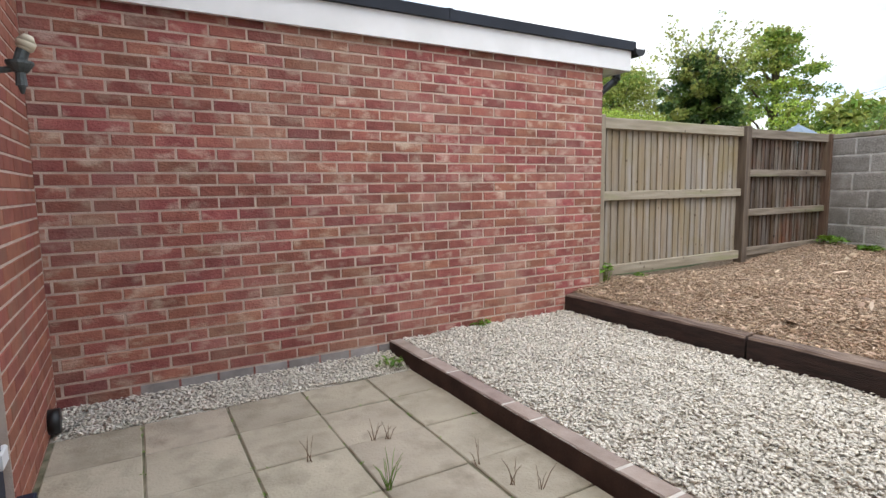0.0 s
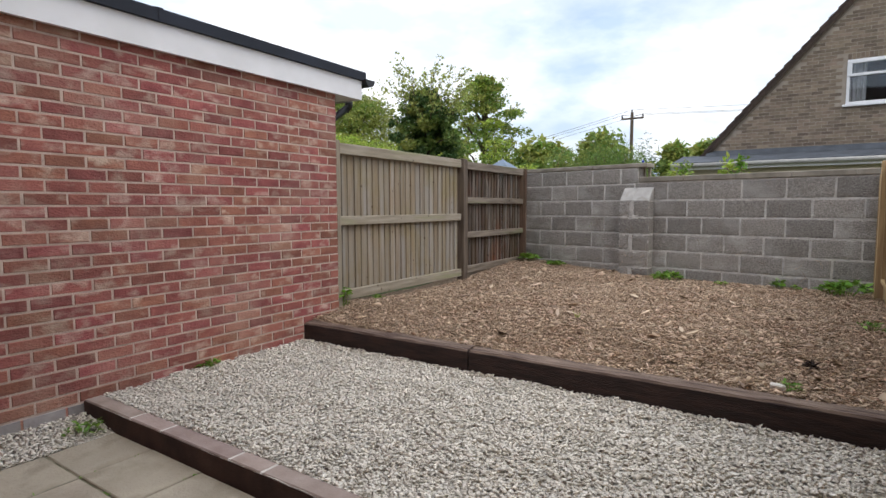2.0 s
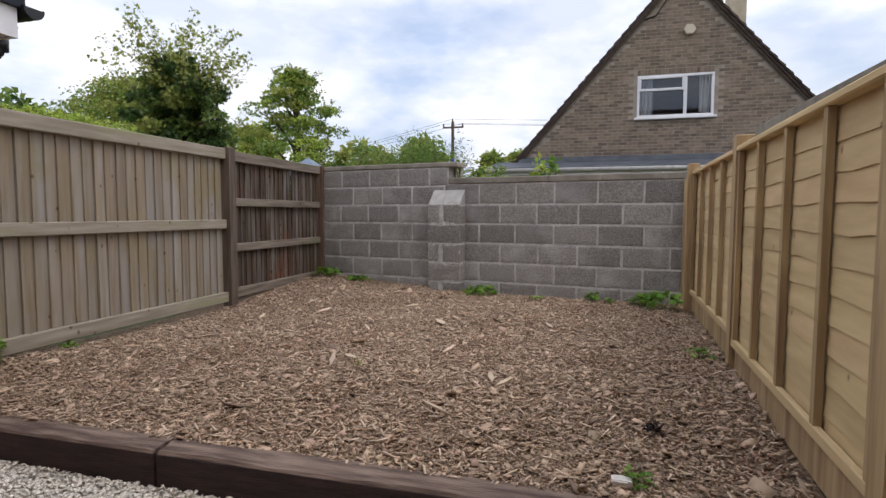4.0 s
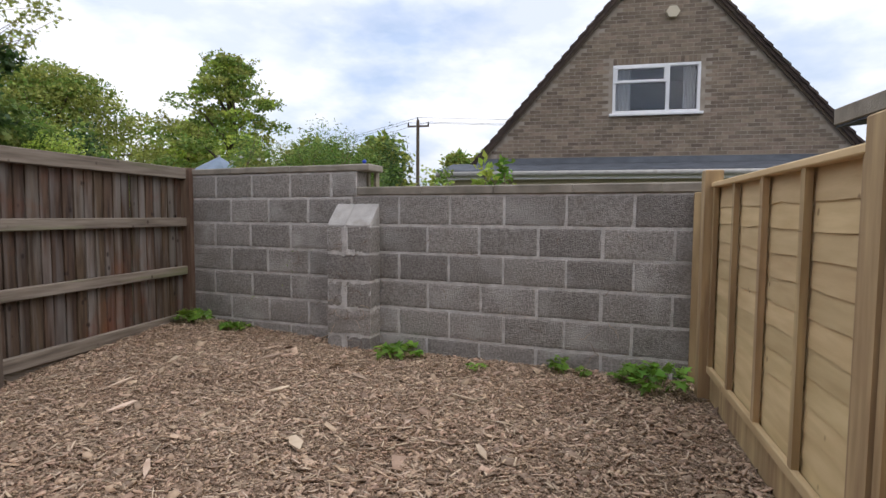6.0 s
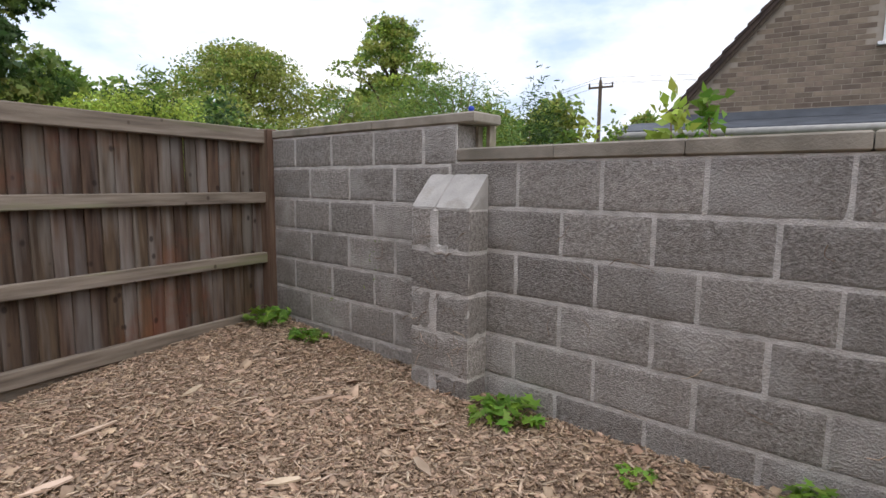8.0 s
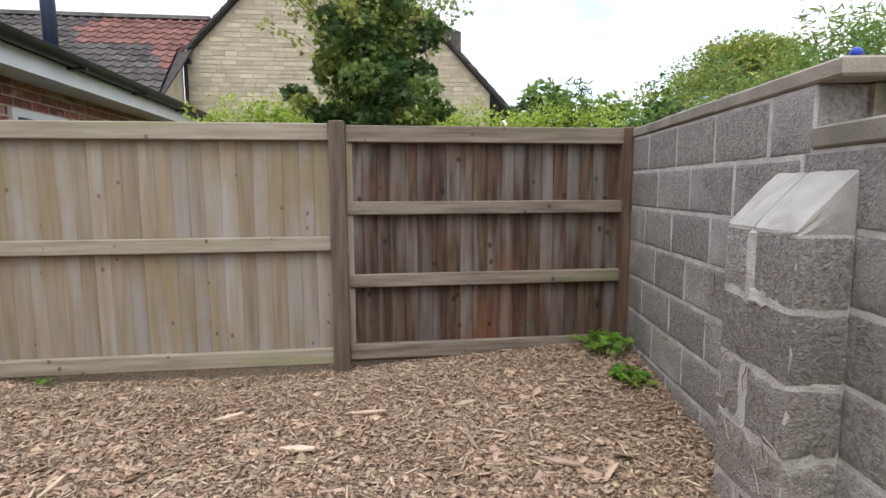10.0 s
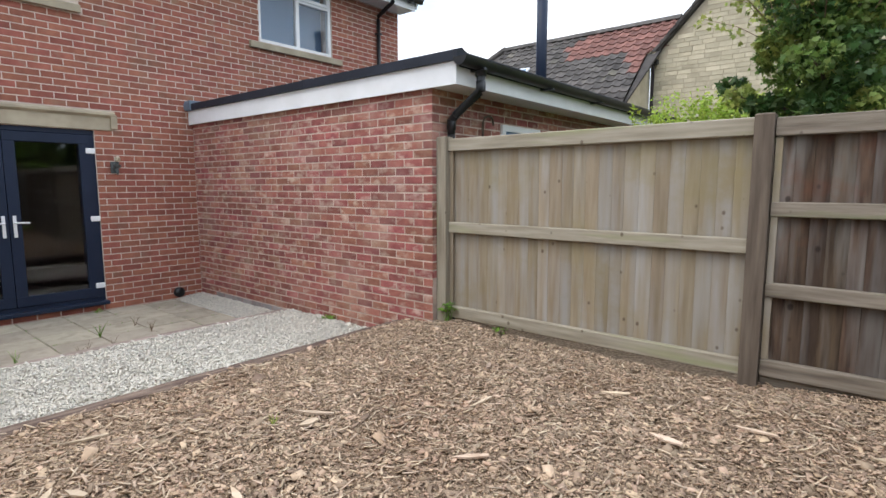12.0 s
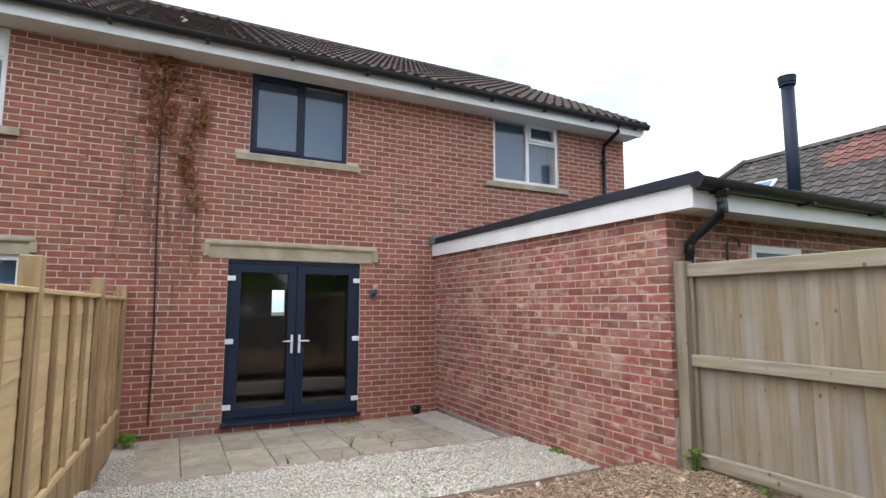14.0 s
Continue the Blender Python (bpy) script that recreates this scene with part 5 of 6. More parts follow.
# pole and wires
pole = thing("utility_pole", "dark timber utility pole with a cross-arm", "utility pole")
part("pole", Shape().tube([(39.1, 9.74, -0.36), (39.1, 9.74, 7.75)], 0.14, 10, 0.11), M_BARK, pole)
part("cross_arm", B(39.0, 39.1, 8.95, 10.45, 7.28, 7.40, bevel=0.01), M_BARK, pole)
for y in (9.0, 9.74, 10.4):
    part("insulator", Shape().tube([(39.05, y, 7.40 if y != 9.74 else 7.72), (39.05, y, 7.62 if y != 9.74 else 7.95)], 0.06, 8, 0.04), M_BLACK, pole)
for k, y in enumerate((9.0, 9.74, 10.4)):
    wire = thing("overhead_wire", "thin overhead wire strung from the pole", "wire", "wires from the pole")
    z0 = 7.6 if y != 9.74 else 7.93
    part("span", Shape().tube([(39.05 + 0.15 * i, y - 3.5 * i, z0 - 0.9 * math.sin(math.pi * i / 14) + 0.03 * i) for i in range(15)], 0.012, 5), M_CABLE, wire)
    part("far_span", Shape().tube([(39.05 + 2.0 * i, y + 2.5 * i, z0 - 0.5 * math.sin(math.pi * i / 14)) for i in range(15)], 0.012, 5), M_CABLE, wire)


# ---- plants ----
LEAF_V = np.array([(0, 0, 0), (0.35, 0.30, 0.05), (1.0, 0, -0.08), (0.35, -0.30, 0.05)])
LEAF_F = np.array([(0, 1, 2), (0, 2, 3)])
LOBE_V = np.array([(0, 0, 0), (0.05, 0.42, 0.03), (0.42, 0.22, 0.02), (0.55, 0.60, -0.03), (0.62, 0.18, 0), (1.05, 0, -0.1), (0.62, -0.18, 0), (0.55, -0.60, -0.03), (0.42, -0.22, 0.02), (0.05, -0.42, 0.03)])
LOBE_F = np.array([(0, 1, 2), (0, 2, 4), (2, 3, 4), (4, 5, 6), (0, 4, 6), (0, 6, 8), (6, 7, 8), (0, 8, 9)])
BLADE_V = np.array([(0, 0.05, 0), (0.5, 0.11, 0.02), (1.0, 0, -0.05), (0.5, -0.11, 0.02), (0, -0.05, 0)])
BLADE_F = np.array([(0, 1, 2), (0, 2, 3), (0, 3, 4)])


def leaves(name, centres, radii, per, size, mat, parent, kind="leaf", tilt=0.9, shell=0.55):
    pts = []
    for c, r in zip(centres, radii):
        d = RNG.normal(size=(per, 3))
        d /= np.linalg.norm(d, axis=1)[:, None]
        q = shell + (1 - shell) * RNG.random(per) ** 0.6
        q = np.where(RNG.random(per) < 0.12, q * 1.25, q)
        pts.append(np.array(c) + d * q[:, None] * np.array(r))
    p = np.concatenate(pts)
    sz = size * RNG.uniform(0.55, 1.35, len(p))
    v, f = {"leaf": (LEAF_V, LEAF_F), "lobe": (LOBE_V, LOBE_F), "blade": (BLADE_V, BLADE_F)}[kind]
    me = scatter(name, v, f, p, np.stack([sz, sz, sz], 1), tilt, mat)
    return tagged(part(name, me, None, parent), kind="stuff")


def tree(name, label, x, y, z0, z1, rx, ry, crown0, clumps, per, size, mats, kind="leaf", trunk=0.12, seed=1, clump=0.34, taper=0.4, limbs=9, shoots=0, shoot_h=0.5, group="", flat=0.62, up=1.0):
    """Trunk and limbs in tapered tubes; the crown is many clumps of small leaves round limb ends."""
    rnd = random.Random(seed)
    t = thing(name, label, "tree", group)
    top = z0 + (z1 - z0) * 0.85
    bend = [(x + rnd.uniform(-.05, .05) * rx, y + rnd.uniform(-.05, .05) * ry, z0 + (top - z0) * i / 6) for i in range(7)]
    part("trunk", Shape().tube(bend, trunk, 9, trunk * 0.25), M_BARK, t, "", True)
    cs, rs = [], []
    H = z1 - crown0
    ends = []
    for i in range(clumps):
        h = (i + rnd.random()) / clumps
        prof = math.sin(math.pi * min(1, (h * 0.86 + 0.14)) ** (1 - taper * 0.5)) ** 0.6 * (1 - taper * h)
        a = i * 2.399 + rnd.uniform(-0.5, 0.5)
        rr = prof * rnd.uniform(0.25, 1.08)
        c = (x + rx * rr * math.cos(a), y + ry * rr * math.sin(a), crown0 + H * (0.05 + 0.9 * h))
        k = clump * rnd.uniform(0.7, 1.25)
        cs.append(c)
        rs.append((rx * k, ry * k, H * 0.5 * k * flat))
        ends.append(c)
    for i in range(limbs):
        c = ends[(i * len(ends)) // limbs]
        zb = max(z0 + 0.2, c[2] - 0.35 * H * rnd.uniform(0.4, 1))
        part("limb", Shape().tube([(x, y, min(zb, top)), ((x + c[0]) / 2, (y + c[1]) / 2, (min(zb, top) + c[2]) / 2 + 0.05 * H), c], trunk * 0.4, 6, trunk * 0.08), M_BARK, t, "", True)
    n = len(mats)
    for j, m in enumerate(mats):
        leaves("crown", cs[j::n], rs[j::n], per, size, m, t, kind)
    for i in range(shoots):
        c = ends[rnd.randrange(len(ends) // (2 if up > 0.6 else 4), len(ends))]
        a = math.atan2(c[1] - y, c[0] - x) + rnd.uniform(-0.6, 0.6)
        out = shoot_h * (1.25 - 0.9 * up) * rnd.uniform(0.6, 1.1)
        e = (c[0] + out * math.cos(a), c[1] + out * math.sin(a), c[2] + shoot_h * up * rnd.uniform(0.4, 1.0))
        part("shoot", Shape().tube([c, ((c[0] + e[0]) / 2, (c[1] + e[1]) / 2, (c[2] + e[2]) / 2 + 0.03), e], trunk * 0.07, 5, trunk * 0.03), M_TWIG, t)
        pts = [tuple(c[k] + (e[k] - c[k]) * q for k in range(3)) for q in (0.35, 0.5, 0.65, 0.8, 0.92, 1.0)]
        leaves("spray", pts, [(0.05 * shoot_h + size * 0.4,) * 3] * len(pts), 5, size * 0.8, mats[-1], t, kind)
    return t


tree("maple", "dark green young maple with pale shoots behind the fence", 6.47, 4.45, 0.2, 2.84, 0.57, 0.47, 1.76, 80, 145, 0.045, [M_LEAF_DARK, M_LEAF_DARK, M_MAPLE, M_LEAF_DARK, M_MAPLE, M_LEAF_YOUNG], "lobe", 0.045, 2, 0.25, 0.0, 14, 70, 0.75, up=0.68)
tree("tree", "open green tree with tiered branches beyond the wall", 18.2, 10.0, -0.36, 6.25, 2.5, 2.5, 1.4, 84, 210, 0.11, [M_LEAF_MID, M_LEAF_LIGHT, M_LEAF_MID, M_LEAF_OLIVE], "leaf", 0.14, 5, 0.19, 0.50, 24, 26, 0.7, flat=0.34, up=0.6)
tree("tree", "broad olive green tree in the distance", 18.9, 17.4, -0.36, 6.4, 4.3, 4.0, 1.0, 120, 420, 0.12, [M_LEAF_OLIVE, M_LEAF_OLIVE, M_LEAF_MID], "leaf", 0.25, 8, 0.22, 0.25, 10, 10, 0.6)
tree("tree", "yellowish green smaller tree in the distance", 20.5, 13.0, -0.36, 4.6, 1.6, 1.6, 1.2, 40, 160, 0.17, [M_LEAF_OLIVE, M_LEAF_LIGHT], "leaf", 0.14, 9, 0.26, 0.4, 8, 6, 0.5)
for i, (x, y, zt, r) in enumerate([(27.5, 8.4, 4.9, 2.3), (27, 11.5, 4.6, 2.6), (33, 5.8, 4.7, 2.0), (31, 3.8, 4.5, 1.8), (36, 14, 5.2, 3.5), (30, 20, 6.5, 4.0)]):
    tree("tree", "distant rounded green tree", x, y, -0.36, zt, r, r, 0.2, 30, 170, 0.30, [M_LEAF_MID, M_LEAF_OLIVE], "leaf", 0.2, 20 + i, 0.34, 0.3, 5, group="distant trees")
for i, (x, y, zt, r) in enumerate([(10.2, 12.0, 3.6, 1.4), (12.5, 11.0, 3.0, 1.3), (13.5, 16, 4.0, 2.0)]):
    tree("tree", "dark green garden tree behind the hedge", x, y, -0.36, zt, r, r, 0.4, 26, 170, 0.18, [M_LEAF_DARK, M_LEAF_MID], "leaf", 0.12, 40 + i, 0.34, 0.3, 5, group="trees behind the hedge")


def shrub(name, label, x, y, z0, z1, rx, ry, clumps, per, size, mats, kind, seed, spikes=0, spike_h=0.3, category="shrub"):
    rnd = random.Random(seed)
    t = thing(name, label, category)
    cs, rs = [], []
    for i in range(clumps):
        a, h = i * 2.399, (i + 0.5) / clumps
        r = math.sqrt(rnd.random()) * (1 - 0.45 * h)
        c = (x + rx * r * math.cos(a), y + ry * r * math.sin(a), z0 + (z1 - z0) * (0.1 + 0.75 * h))
        cs.append(c)
        rs.append((rx * 0.33, ry * 0.33, (z1 - z0) * 0.2))
    stems = Shape()
    for c in cs[::max(1, clumps // 9)]:
        stems.tube([(x + rnd.uniform(-.1, .1), y + rnd.uniform(-.1, .1), z0 - 0.1), c], 0.012, 5, 0.004)
    part("stems", stems, M_TWIG, t)
    for j, m in enumerate(mats):
        leaves("foliage", cs[j::len(mats)], rs[j::len(mats)], per, size, m, t, kind, 1.1, 0.35)
    for i in range(spikes):
        c = cs[rnd.randrange(len(cs) // 2, len(cs))]
        e = (c[0] + rnd.uniform(-.4, .4) * spike_h, c[1] + rnd.uniform(-.4, .4) * spike_h, c[2] + spike_h * rnd.uniform(0.6, 1.1))
        part("spike", Shape().tube([c, e], 0.006, 5, 0.002), M_TWIG, t)
        pts = [tuple(c[k] + (e[k] - c[k]) * q for k in range(3)) for q in np.linspace(0.3, 1.0, 7)]
        leaves("spray", pts, [(size * 0.35,) * 3] * 7, 4, size * 0.75, mats[0], t, kind)
    return t


shrub("shrub", "feathery bright green shrub behind the block wall", 8.6, 2.45, 0.3, 2.20, 0.55, 0.75, 60, 1000, 0.036, [M_LEAF_BLUE, M_LEAF_MID], "blade", 1, 30, 0.30)
shrub("shrub", "grey-green spiky shrub leaning over the block wall", 8.7, 3.15, 0.3, 2.12, 0.45, 0.55, 44, 800, 0.036, [M_LEAF_BLUE, M_LEAF_BLUE, M_LEAF_OLIVE], "blade", 2, 14, 0.32)
shrub("rose_bush", "loose rose bush with a few white blooms behind the wall", 8.75, 3.35, 0.3, 2.10, 0.4, 0.4, 22, 130, 0.06, [M_LEAF_MID, M_LEAF_OLIVE], "leaf", 3, 5, 0.3)
shrub("conifer", "small dark green conifer beyond the wall", 10.1, 2.25, -0.3, 2.45, 0.30, 0.30, 26, 200, 0.05, [M_LEAF_DARK], "blade", 4, 3, 0.2, "tree")
shrub("shrub", "yellow-green bush beyond the stepped wall", 10.6, 1.75, -0.3, 2.05, 0.5, 0.4, 24, 160, 0.06, [M_LEAF_LIGHT, M_LEAF_MID], "leaf", 5)
shrub("fig_plant", "broad leaved light green plant showing over the wall", 8.0, 0.68, 0.9, 1.90, 0.17, 0.22, 12, 34, 0.08, [M_LEAF_WEED, M_LEAF_LIGHT], "leaf", 6, 3, 0.15, "plant")
shrub("shrub", "tall willow-leaved shrub beyond the fence", 8.75, 6.2, 0.0, 2.62, 0.48, 0.4, 26, 220, 0.085, [M_LEAF_DARK, M_LEAF_MID], "blade", 7, 10, 0.3)
shrub("shrub", "dark rounded shrub beyond the fence corner", 10.3, 7.3, 0.0, 2.75, 0.75, 0.6, 30, 180, 0.08, [M_LEAF_DARK, M_LEAF_MID], "leaf", 8, 5, 0.3)
hedge = thing("hedge", "bright yellow-green leafy hedge behind the fence", "hedge", kind="stuff")
hc = [(4.75 + 4.4 * random.Random(i).random(), 5.9 + 0.35 * random.Random(i + 500).random(), 1.35 + 0.82 * random.Random(i + 900).random()) for i in range(110)]
leaves("foliage", hc[::2], [(0.30, 0.25, 0.20)] * 55, 460, 0.036, M_LEAF_LIGHT, hedge, "leaf", 1.0, 0.4)
leaves("foliage", hc[1::2], [(0.28, 0.25, 0.20)] * 55, 380, 0.036, M_LEAF_LIGHT, hedge, "leaf", 1.0, 0.4)
rnd = random.Random(31)
for i in range(40):
    x, y = rnd.uniform(4.6, 9.1), rnd.uniform(5.85, 6.2)
    pts = [(x + rnd.uniform(-.015, .015), y, 2.0 + 0.03 * k) for k in range(rnd.randrange(6, 12))]
    leaves("leader", pts, [(0.03, 0.03, 0.02)] * len(pts), 4, 0.055, M_LEAF_LIGHT, hedge, "leaf", 0.8, 0.3)
for i, (x, y, z) in enumerate([(8.42, 3.3, 1.92), (8.45, 3.12, 1.90), (8.5, 2.7, 2.2), (8.44, 3.42, 1.88)]):
    r = thing("rose", "small white rose bloom", "flower", "white roses")
    q = Shape()
    for k in range(9):
        a = k * 2.4
        d = 0.012 + 0.002 * k
        q.add([(x, y, z), (x + d * math.cos(a), y + d * math.sin(a), z + 0.03 - 0.002 * k), (x + 1.5 * d * math.cos(a + 0.5), y + 1.5 * d * math.sin(a + 0.5), z + 0.02), (x + d * math.cos(a + 1), y + d * math.sin(a + 1), z + 0.03 - 0.002 * k)], [(0, 1, 2, 3)])
    part("petals", q, M_WHITE, r)


def weed(x, y, z, spread, height, n, size, label, seed, kind="lobe"):
    """Low broadleaf plant: thin stems, each with a few leaves."""
    rnd = random.Random(seed)
    t = thing("weed", label, "plant", "weeds")
    s = Shape()
    pts = []
    for i in range(n):
        a = i * 2.399
        r = spread * math.sqrt((i + 0.5) / n)
        e = (x + r * math.cos(a), y + r * math.sin(a), z + height * (1 - 0.5 * r / spread) * rnd.uniform(0.6, 1.0))
        s.tube([(x + 0.3 * r * math.cos(a), y + 0.3 * r * math.sin(a), z - 0.02), e], 0.003, 4, 0.0015)
        pts.append(e)
    part("stems", s, M_LEAF_WEED, t)
    leaves("foliage", pts, [(size * 0.5, size * 0.5, size * 0.25)] * n, 5, size, M_LEAF_WEED, t, kind, 0.35, 0.4)


for i, (x, y, sp, h, n, sz) in enumerate([(7.93, 3.50, 0.16, 0.13, 16, 0.07), (7.90, 3.08, 0.12, 0.08, 12, 0.06), (7.62, 1.42, 0.17, 0.11, 16, 0.065), (7.48, 0.16, 0.08, 0.12, 9, 0.055),
                                          (7.42, -0.02, 0.05, 0.05, 5, 0.04), (7.18, -0.47, 0.20, 0.20, 17, 0.075), (7.30, -0.35, 0.12, 0.15, 12, 0.07), (7.36, 0.75, 0.10, 0.04, 6, 0.04)]):
    weed(x, y, chip_z(x, y), sp, h, n, sz, "leafy green weeds at the foot of the block wall", 60 + i)
for i, (x, y, sp, h, n, sz) in enumerate([(3.93, 3.66, 0.07, 0.22, 12, 0.045), (4.45, 3.70, 0.06, 0.05, 6, 0.035), (5.28, -0.50, 0.08, 0.08, 8, 0.04), (3.60, 0.02, 0.06, 0.04, 9, 0.03)]):
    weed(x, y, chip_z(x, y), sp, h, n, sz, "small green weeds under the fence", 80 + i, "leaf")
weed(2.42, GY - 0.04, GRAVEL, 0.07, 0.06, 10, 0.04, "small green weed in the gravel by the wall", 90, "leaf")
weed(1.50, 3.36, PATIO, 0.10, 0.08, 12, 0.035, "green weeds in the corner by the edging", 91, "leaf")
weed(-0.25, -0.28, PATIO, 0.10, 0.16, 14, 0.06, "leafy weed at the foot of the house wall", 92)
weed(-0.36, 2.30, PATIO, 0.04, 0.05, 6, 0.03, "small weed in the paving", 93, "leaf")


def tuft(x, y, z, n, h, mat, label, seed):
    rnd = random.Random(seed)
    t = thing("grass_tuft", label, "grass", "tufts in the paving")
    s = Shape()
    for i in range(n):
        a = rnd.uniform(0, 6.28)
        k = rnd.uniform(0.5, 1.0)
        e = Vector((math.cos(a) * h * 0.5 * k, math.sin(a) * h * 0.5 * k, h * k))
        b = Vector((x + rnd.uniform(-.01, .01), y + rnd.uniform(-.01, .01), z))
        s.tube([b, b + e * 0.55 + Vector((0, 0, h * 0.12)), b + e], 0.0028, 4, 0.0006)
    part("blades", s, mat, t)


tuft(0.84, 1.95, PATIO, 12, 0.16, M_LEAF_WEED, "green grass tuft in a slab joint", 1)
tuft(1.18, 1.20, PATIO, 10, 0.12, M_LEAF_WEED, "green grass tuft in a slab joint", 7)
tuft(4.55, 1.55, 0.24, 10, 0.07, M_LEAF_LIGHT, "small yellowish grass tuft in the chips", 9)
for i, (x, y) in enumerate([(0.95, 2.38), (1.27, 1.92), (1.02, 2.36), (1.38, 1.62), (0.62, 2.35), (1.30, 1.70)]):
    tuft(x, y, PATIO, 4, 0.12, M_TWIG, "dry brown weed stem in a slab joint", 20 + i)

# dead creeper on the house
ivy = thing("creeper", "dead brown creeper hanging on the house wall", "climbing plant")
cs, rs = [], []
rnd = random.Random(5)
for i in range(60):
    f = rnd.random()
    cs.append((HX + 0.035, -0.17 + rnd.uniform(-0.19, 0.23) * (1 - 0.4 * f), 4.52 - 0.95 * f))
    rs.append((0.03, 0.09, 0.11))
for i in range(46):
    f = rnd.random()
    cs.append((HX + 0.03, 0.22 + 0.09 * math.sin(f * 7) + rnd.uniform(-0.06, 0.06), 4.35 - 1.65 * f))
    rs.append((0.03, 0.065, 0.08))
leaves("dead_leaves", cs, [(p, q * 1.5, r * 1.4) for p, q, r in rs], 7, 0.078, M_LEAF_DEAD, ivy, "leaf", 1.2, 0.2)
cs2 = [(HX + 0.02, rnd.uniform(-1.1, 0.45), rnd.uniform(1.7, 4.3)) for _ in range(150)]
leaves("stray_leaves", cs2, [(0.01, 0.04, 0.05)] * 150, 2, 0.04, M_LEAF_DEAD, ivy, "leaf", 1.2, 0.2)
for i in range(44):
    y = rnd.choice((-0.2, -0.45, 0.2, -0.1, -0.3, 0.25)) + rnd.uniform(-0.12, 0.12)
    z = rnd.uniform(2.6, 4.4)
    pts = [(HX + 0.012, y, z)]
    for k in range(7):
        y += rnd.uniform(-0.05, 0.05)
        z -= rnd.uniform(0.08, 0.25)
        pts.append((HX + 0.012, y, max(z, 0.9)))
    part("stem", Shape().tube(pts, 0.004, 4, 0.002), M_TWIG, ivy)
cab = thing("wall_cable", "thin dark cable running down the house wall", "cable")
part("cable", Shape().tube([(HX + 0.012, -0.13, 4.5), (HX + 0.012, -0.14, 3.5), (HX + 0.012, -0.12, 2.2), (HX + 0.012, -0.09, 1.2), (HX + 0.012, -0.095, 0.1)], 0.009, 6), M_CABLE, cab)
wc = thing("aerial_cable", "pale cable crossing the roof tiles", "cable")
part("cable", Shape().tube([(-0.4, 0.02, 5.04), (-0.9, 0.08, 5.33), (-1.1, 0.0, 5.44), (-1.6, 0.03, 5.73)], 0.012, 6), M_COPING, wc)

# loose pieces on the chips and the paving
st2 = thing("stone", "pale broken stone lying on the wood chips", "stone")
part("lump", rough_block(3.555, 3.60, 0.04, 0.11, 0.185, 0.213, 4.4), M_POINT, st2)
for i, (x, y, l, wd, a) in enumerate([(4.6, 1.75, 0.26, 0.03, 20), (4.68, 1.66, 0.10, 0.05, 70), (4.44, 0.64, 0.16, 0.03, -30), (4.5, 0.72, 0.14, 0.035, 15), (5.9, 1.4, 0.15, 0.07, 40), (6.6, 1.9, 0.16, 0.04, -50), (7.2, 2.3, 0.2, 0.035, -40), (5.2, 2.4, 0.16, 0.02, 80), (6.9, 2.9, 0.14, 0.04, 10), (4.0, 0.9, 0.2, 0.02, 60), (6.1, 2.6, 0.18, 0.045, -20), (5.5, 1.9, 0.17, 0.03, 35), (6.4, 2.9, 0.22, 0.025, -10), (7.0, 1.5, 0.15, 0.05, 60), (5.7, 3.0, 0.16, 0.03, 15), (4.9, 2.9, 0.15, 0.035, -60), (5.0, 1.1, 0.18, 0.03, -15), (6.0, 0.5, 0.15, 0.04, 25), (6.7, 0.7, 0.2, 0.025, 75)]):
    c = thing("wood_splinter", "long pale splinter of wood on the chips", "wood chip", "large splinters")
    part("splinter", Shape().add([(-l / 2, 0, 0), (0, -wd / 2, 0), (l / 2, -wd / 5, 0.004), (l / 2.2, wd / 3, 0.004), (0, wd / 2, 0.002), (-l / 2, 0, 0.008), (0, -wd / 2, 0.01), (l / 2, -wd / 5, 0.012), (l / 2.2, wd / 3, 0.012), (0, wd / 2, 0.01)],
                              [(4, 3, 2, 1, 0), (5, 6, 7, 8, 9), (0, 1, 6, 5), (1, 2, 7, 6), (2, 3, 8, 7), (3, 4, 9, 8), (4, 0, 5, 9)]), M_STRAND, c, at=pose(x, y, chip_z(x, y) + 0.008, 3, -4, a))

clod = thing("clod", "dark clod of earth and roots on the wood chips", "clod", at=pose(4.06, -0.09, chip_z(4.06, -0.09) + 0.01))
rnd = random.Random(14)
tangle = Shape()
for i in range(46):
    a, r = rnd.uniform(0, 6.28), rnd.uniform(0.0, 0.05)
    p = Vector((r * math.cos(a), r * math.sin(a), rnd.uniform(-0.005, 0.02)))
    q = p + Vector((rnd.uniform(-.04, .04), rnd.uniform(-.04, .04), rnd.uniform(-.015, .02)))
    tangle.tube([p, (p + q) / 2 + Vector((0, 0, 0.006)), q], rnd.uniform(0.002, 0.007), 5, 0.001)
part("roots", tangle, M_SLEEPER, clod)

# parasol beyond the fence
ps = thing("parasol", "closed-topped pale blue-grey garden parasol beyond the fence", "parasol", at=pose(12.0, 6.06, -0.36))
part("pole", Shape().tube([(0, 0, 0), (0, 0, 2.75)], 0.022, 8), M_CHROME, ps)
s = Shape()
s.v = [(0, 0, 2.73)] + [((0.30 if k == 0 else 0.72) * math.cos(math.pi * i / 4), (0.30 if k == 0 else 0.72) * math.sin(math.pi * i / 4), (2.56 if k == 0 else 2.30)) for k in range(2) for i in range(8)]
s.f = [(0, 1 + i, 1 + (i + 1) % 8) for i in range(8)] + [(1 + i, 9 + i, 9 + (i + 1) % 8, 1 + (i + 1) % 8) for i in range(8)]
part("canopy", s, M_LEAD, ps, "pale blue-grey fabric canopy")

